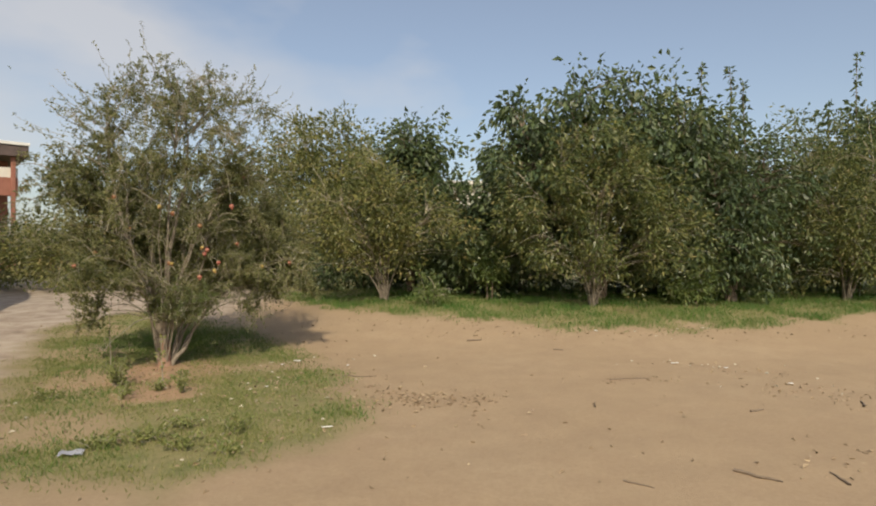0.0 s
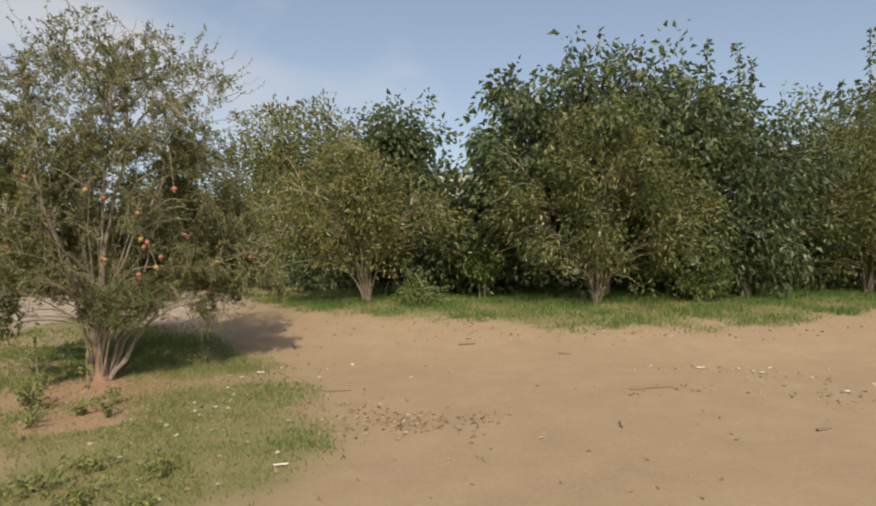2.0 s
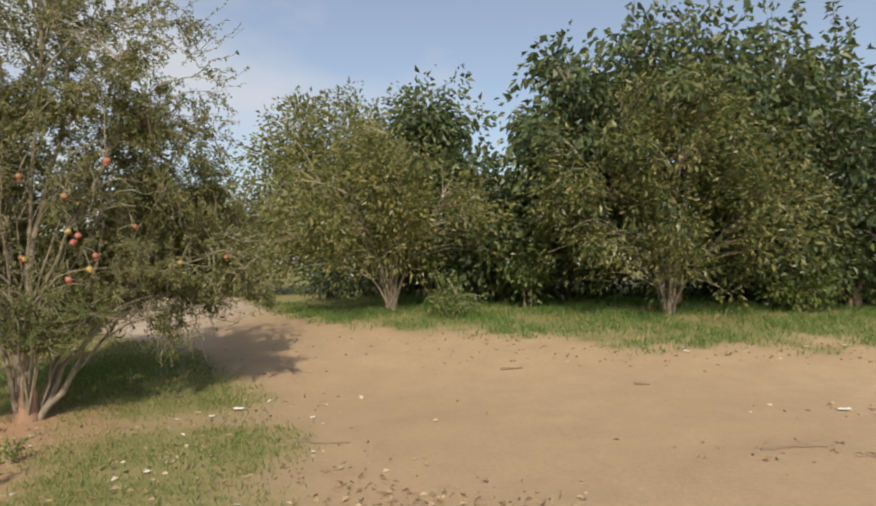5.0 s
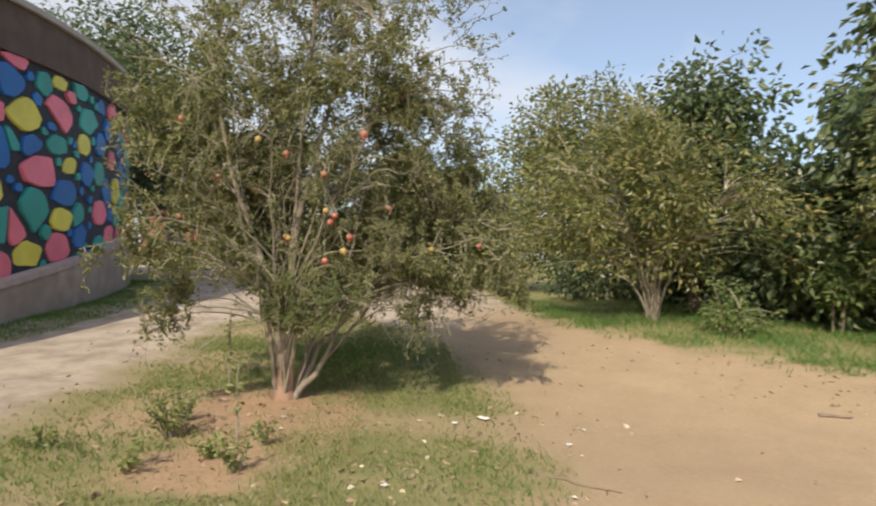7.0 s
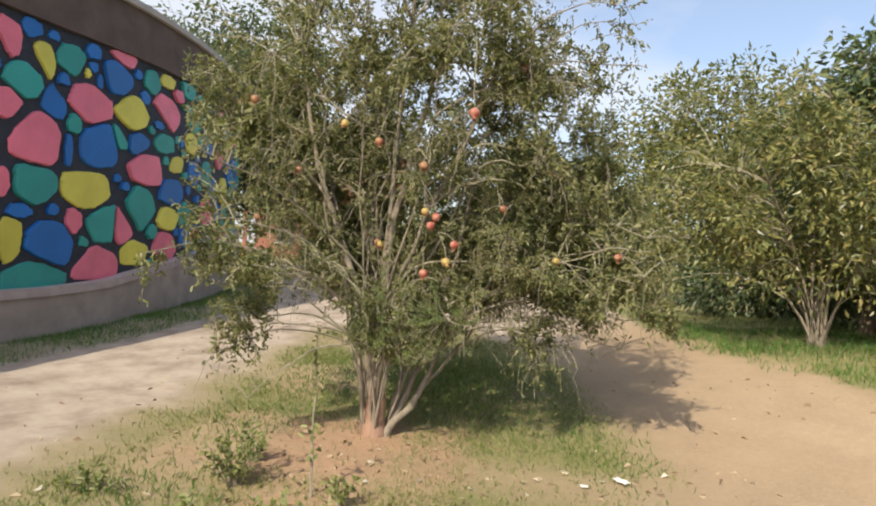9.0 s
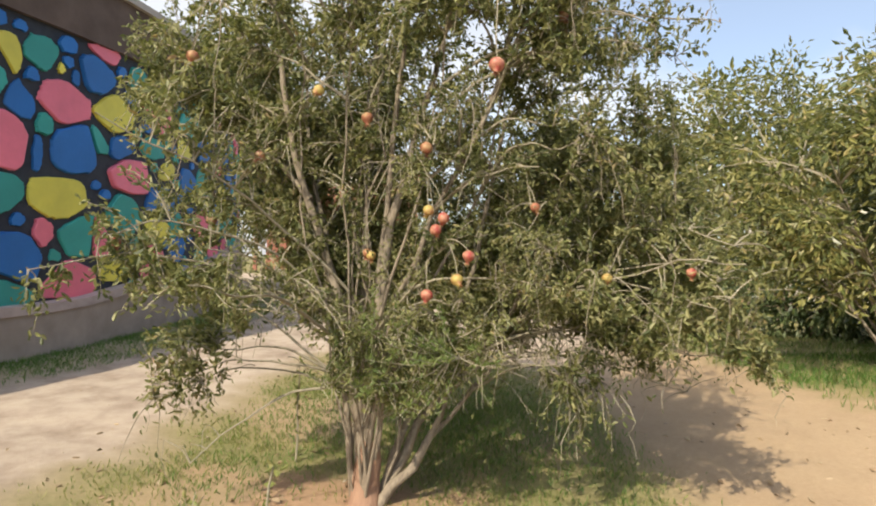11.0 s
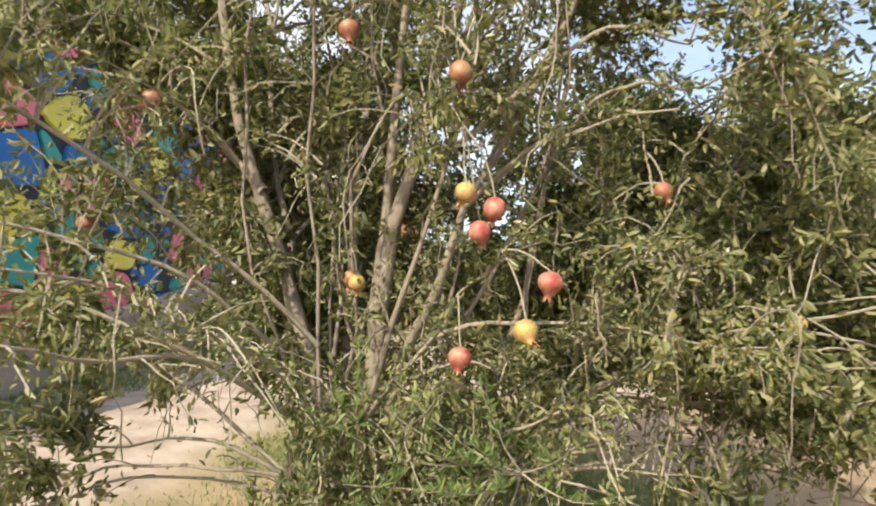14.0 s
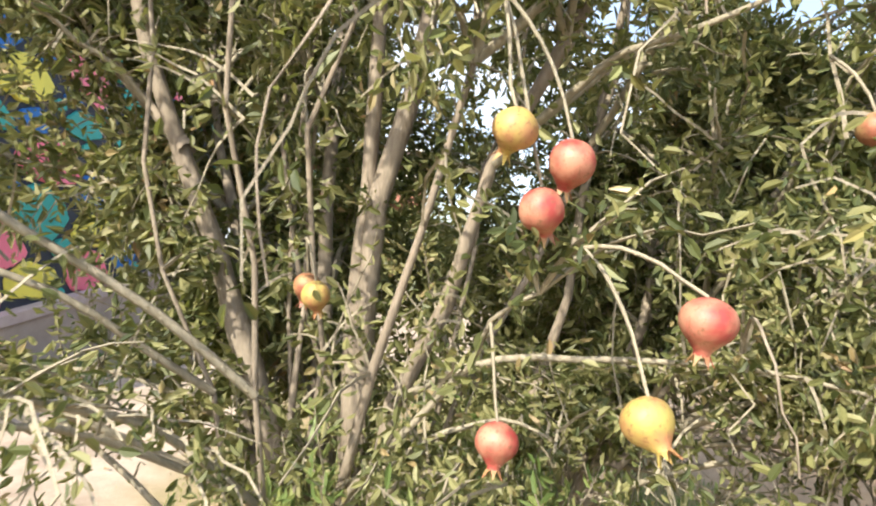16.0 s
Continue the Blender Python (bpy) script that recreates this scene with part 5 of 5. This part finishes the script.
# ---- weeds, litter and fallen leaves ----
def weed(at, tall, wide, n, seed, material=WEED_LEAF, leaf=0.035):
    rng = np.random.default_rng(seed)
    w = tagged(new("weed"), "small leafy weed growing in the bare soil", "plant", "weeds under the tree")
    w.location = (*at, float(height(*at)))
    stalks, lp, ld = [], [], []
    for k in range(n):
        a = rng.random() * 6.28
        e = np.array([math.cos(a) * wide * rng.random(), math.sin(a) * wide * rng.random(), tall * (0.5 + 0.5 * rng.random())])
        p = curve_path(np.array([e[0] * 0.15, e[1] * 0.15, -0.01]), e, 6, 0.08, rng, 0.05)
        stalks.append((p, np.linspace(0.0035, 0.0015, 6)))
        m = 16
        u = (0.2 + 0.8 * rng.random(m)) * 5
        lo = np.minimum(u.astype(int), 4)
        lp.append(p[lo] * (1 - (u - lo))[:, None] + p[lo + 1] * (u - lo)[:, None])
        ld.append(rng.normal(size=(m, 3)) + np.array([0, 0, 0.3]))
    v, f = tubes(stalks, 3)
    part("stalk_mass", mesh_of("stalk_mass", v, f, TWIG_BARK), w)["kind"] = "stuff"
    lp, ld = np.concatenate(lp), np.concatenate(ld)
    v, f = leaves(lp, ld, leaf * (0.6 + 0.7 * rng.random(len(lp))), leaf * 0.55, rng, 0.2, True)
    part("foliage", mesh_of("foliage", v, f, material), w)["kind"] = "stuff"


WEEDS = [(-3.55, 6.62, 0.34, 0.24, 26), (-2.92, 6.80, 0.20, 0.12, 7), (-3.25, 6.02, 0.18, 0.24, 9), (-2.72, 6.35, 0.20, 0.20, 8), (-3.05, 6.45, 0.12, 0.15, 10),
         (-2.3, 4.75, 0.14, 0.26, 16), (-1.95, 4.55, 0.12, 0.24, 14), (-2.6, 4.55, 0.12, 0.2, 12), (-1.7, 4.95, 0.15, 0.2, 12), (-2.15, 5.1, 0.12, 0.22, 12), (-1.55, 4.45, 0.08, 0.2, 10),
         (-3.75, 6.9, 0.22, 0.16, 12), (-4.0, 6.1, 0.14, 0.2, 10)]
for k, (wx, wy, wt, ww, wn_) in enumerate(WEEDS):
    weed((wx, wy), wt, ww, wn_, 100 + k)


def sapling(at, tall, seed):
    rng = np.random.default_rng(seed)
    w = tagged(new("sapling"), "thin pale sapling stalk with a few leaves", "plant")
    w.location = (*at, float(height(*at)))
    p = np.stack([rng.normal(size=9).cumsum() * 0.006, rng.normal(size=9).cumsum() * 0.006, np.linspace(-0.03, tall, 9)], -1)
    v, f = tubes([(p, np.linspace(0.008, 0.004, 9))], 6)
    part("stalk", mesh_of("stalk", v, f, TWIG_BARK, True), w)
    at_ = p[rng.integers(3, 9, 26)] + rng.normal(size=(26, 3)) * 0.015
    v, f = leaves(at_, rng.normal(size=(26, 3)), 0.05, 0.024, rng, 0.2, True)
    part("foliage", mesh_of("foliage", v, f, WEED_LEAF), w)["kind"] = "stuff"


sapling((-4.40, 8.0), 0.66, 7)
sapling((-3.12, 6.78), 0.55, 8)

# fallen leaves: thick in some places, thin elsewhere
rng = np.random.default_rng(41)
HEAPS = [(-0.1, 6.1, 0.42, 0.2, 260), (-0.6, 6.5, 0.3, 0.2, 50), (3.9, 6.6, 0.4, 0.3, 55), (4.3, 5.8, 0.25, 0.3, 45), (3.2, 8.0, 0.3, 0.2, 25), (3.9, 7.7, 0.3, 0.2, 25), (2.3, 7.0, 0.4, 0.15, 50),
         (-2.0, 5.6, 1.0, 1.0, 160), (-3.2, 7.0, 0.9, 0.7, 220), (-2.2, 7.2, 0.8, 1.0, 160), (3.2, 10.1, 2.2, 0.25, 260), (0.5, 10.9, 1.4, 0.2, 120), (3.0, 4.2, 0.35, 0.3, 40), (-1.6, 7.2, 0.3, 1.2, 90), (0.9, 4.9, 1.8, 1.2, 60), (-4.6, 9.0, 1.3, 1.2, 160)]
lx, ly = np.concatenate([rng.normal(a, c, n) for a, b, c, d, n in HEAPS]), np.concatenate([rng.normal(b, d, n) for a, b, c, d, n in HEAPS])
tx, ty = scatter(130, -8, 8, 2, 13, rng)
lx, ly = np.concatenate([lx, tx]), np.concatenate([ly, ty])
p = np.stack([lx, ly, height(lx, ly) + 0.006], -1)
d = np.stack([rng.normal(size=len(lx)), rng.normal(size=len(lx)), rng.normal(size=len(lx)) * 0.25], -1)
sz = 0.028 + 0.035 * rng.random(len(lx))
v, f = leaves(p, d, sz, sz * 0.55, rng, 0.3)
tagged(new("leaf_litter", mesh_of("leaf_litter", v, f, DRY_LEAF)), "dry brown fallen leaves scattered on the earth", "leaves", kind="stuff")

px, py = np.concatenate([rng.uniform(-4.2, -0.8, 60), rng.normal(3.3, 0.5, 12), rng.normal(4.0, 0.4, 10), rng.uniform(1.5, 6, 14)]), np.concatenate([rng.uniform(4.0, 8.6, 60), rng.normal(8.0, 0.15, 12), rng.normal(7.0, 0.5, 10), rng.normal(10.3, 0.25, 14)])
p = np.stack([px, py, height(px, py) + 0.012], -1)
d = np.stack([rng.normal(size=len(px)), rng.normal(size=len(px)), rng.normal(size=len(px)) * 0.2], -1)
sz = 0.03 + 0.035 * rng.random(len(px))
v, f = leaves(p, d, sz, sz * 0.6, rng, 0.25)
PALE_LEAF = plain_material("bleached_leaf", (0.50, 0.44, 0.32), (0.70, 0.65, 0.54), 30, 0.7)
tagged(new("bleached_leaves", mesh_of("bleached_leaves", v, f, PALE_LEAF)), "pale bleached leaves lying in the grass and dust", "leaves", kind="stuff")

# small stones and clods
px, py = scatter(480, -9, 9, 1.5, 12, rng)
bmv, bmf, at0 = [], [], 0
octa = np.array([(1, 0, 0), (0, 1, 0), (-1, 0, 0), (0, -1, 0), (0, 0, 0.8), (0, 0, -0.5)], float)
of = np.array([(0, 1, 4), (1, 2, 4), (2, 3, 4), (3, 0, 4), (1, 0, 5), (2, 1, 5), (3, 2, 5), (0, 3, 5)])
for a, b, h in zip(px, py, height(px, py)):
    r = 0.005 + 0.014 * rng.random() ** 3
    bmv.append(octa * r * rng.uniform(0.6, 1.3, (6, 1)) + np.array([a, b, h + 0.002]))
    bmf.append(of + at0)
    at0 += 6
PEBBLE = plain_material("pebble", (0.30, 0.22, 0.15), (0.44, 0.34, 0.24), 12, 0.9)
tagged(new("pebbles", mesh_of("pebbles", np.concatenate(bmv), np.concatenate(bmf), PEBBLE)), "small stones and clods strewn over the earth", "pebbles", kind="stuff")


def stick(at, length, turn, r=0.012, seed=0, curl=0.03):
    rng = np.random.default_rng(seed)
    s = np.linspace(-length / 2, length / 2, 7)
    c, q = math.cos(radians(turn)), math.sin(radians(turn))
    side = rng.normal(size=7).cumsum() * curl * length
    x, y = at[0] + s * c - side * q, at[1] + s * q + side * c
    pth = np.stack([x - at[0], y - at[1], height(x, y) - float(height(*at)) + r * 0.8], -1)
    v, f = tubes([(pth, np.linspace(r, r * 0.45, 7))], 6)
    ob = tagged(new("fallen_stick", mesh_of("fallen_stick", v, f, BROWN_BARK, True)), "short brown stick lying on the bare earth; two stand in for furrow shadows", "stick", "fallen sticks")
    ob.location = (*at, float(height(*at)))


# those at (2.15, 4.0) and (1.30, 3.85) stand in for shadows in shallow furrows
for k, (a, b, ln, tn, r) in enumerate([(0.58, 9.55, 0.24, 5, 0.018), (1.80, 8.9, 0.14, -10, 0.015), (2.15, 4.0, 0.30, -42, 0.013), (1.30, 3.85, 0.2, -30, 0.007), (2.25, 7.05, 0.45, 4, 0.008), (4.2, 5.9, 0.25, 60, 0.012),
                                       (-0.95, 7.2, 0.4, -8, 0.008), (1.55, 5.9, 0.2, 80, 0.009), (2.64, 3.95, 0.2, 100, 0.010), (3.0, 5.6, 0.16, 20, 0.012)]):
    stick((a, b), ln, tn, r, k)


def scrap(at, size, turn, material, label, seed):
    """A crumpled scrap of paper or plastic."""
    rng = np.random.default_rng(seed)
    n = 6
    gx_, gy_ = np.meshgrid(np.linspace(-0.5, 0.5, n), np.linspace(-0.5, 0.5, n), indexing="ij")
    z = 0.12 * size[0] * rng.random((n, n)) + 0.006
    pts = np.stack([(gx_ + rng.normal(size=(n, n)) * 0.04) * size[0], (gy_ + rng.normal(size=(n, n)) * 0.04) * size[1], z], -1).reshape(-1, 3)
    i, j = np.meshgrid(np.arange(n - 1), np.arange(n - 1), indexing="ij")
    q = (i * n + j).ravel()
    me = mesh_of("litter_scrap", pts, np.stack([q, q + n, q + n + 1, q + 1], -1), material)
    ob = tagged(new("litter_scrap", me), label, "litter", "litter on the grass")
    ob.location, ob.rotation_euler = (*at, float(height(*at)) + 0.012), (0, 0, radians(turn))
    sol = ob.modifiers.new("thickness", "SOLIDIFY")
    sol.thickness = 0.002


BLUE_BAG = plain_material("blue_plastic", (0.22, 0.23, 0.28), (0.48, 0.49, 0.54), 20, 0.35)
for k, (a, b, w, h, tn) in enumerate([(-1.93, 8.17, 0.14, 0.07, -25), (-2.08, 7.95, 0.06, 0.05, 30), (-1.9, 6.6, 0.05, 0.04, 70),
                                      (-0.95, 5.1, 0.12, 0.03, 15), (-1.2, 7.9, 0.05, 0.04, 15), (3.2, 8.05, 0.12, 0.06, 5), (3.75, 7.75, 0.08, 0.05, 40), (4.0, 6.75, 0.07, 0.05, 10), (2.7, 10.2, 0.08, 0.05, 0), (4.6, 10.3, 0.07, 0.05, 0)]):
    scrap((a, b), (w * 0.75, h * 0.75), tn, WHITE, "small crumpled scrap of white paper", 200 + k)
scrap((-2.72, 4.42), (0.16, 0.12), 20, BLUE_BAG, "crumpled grey-blue plastic bag on the grass", 230)
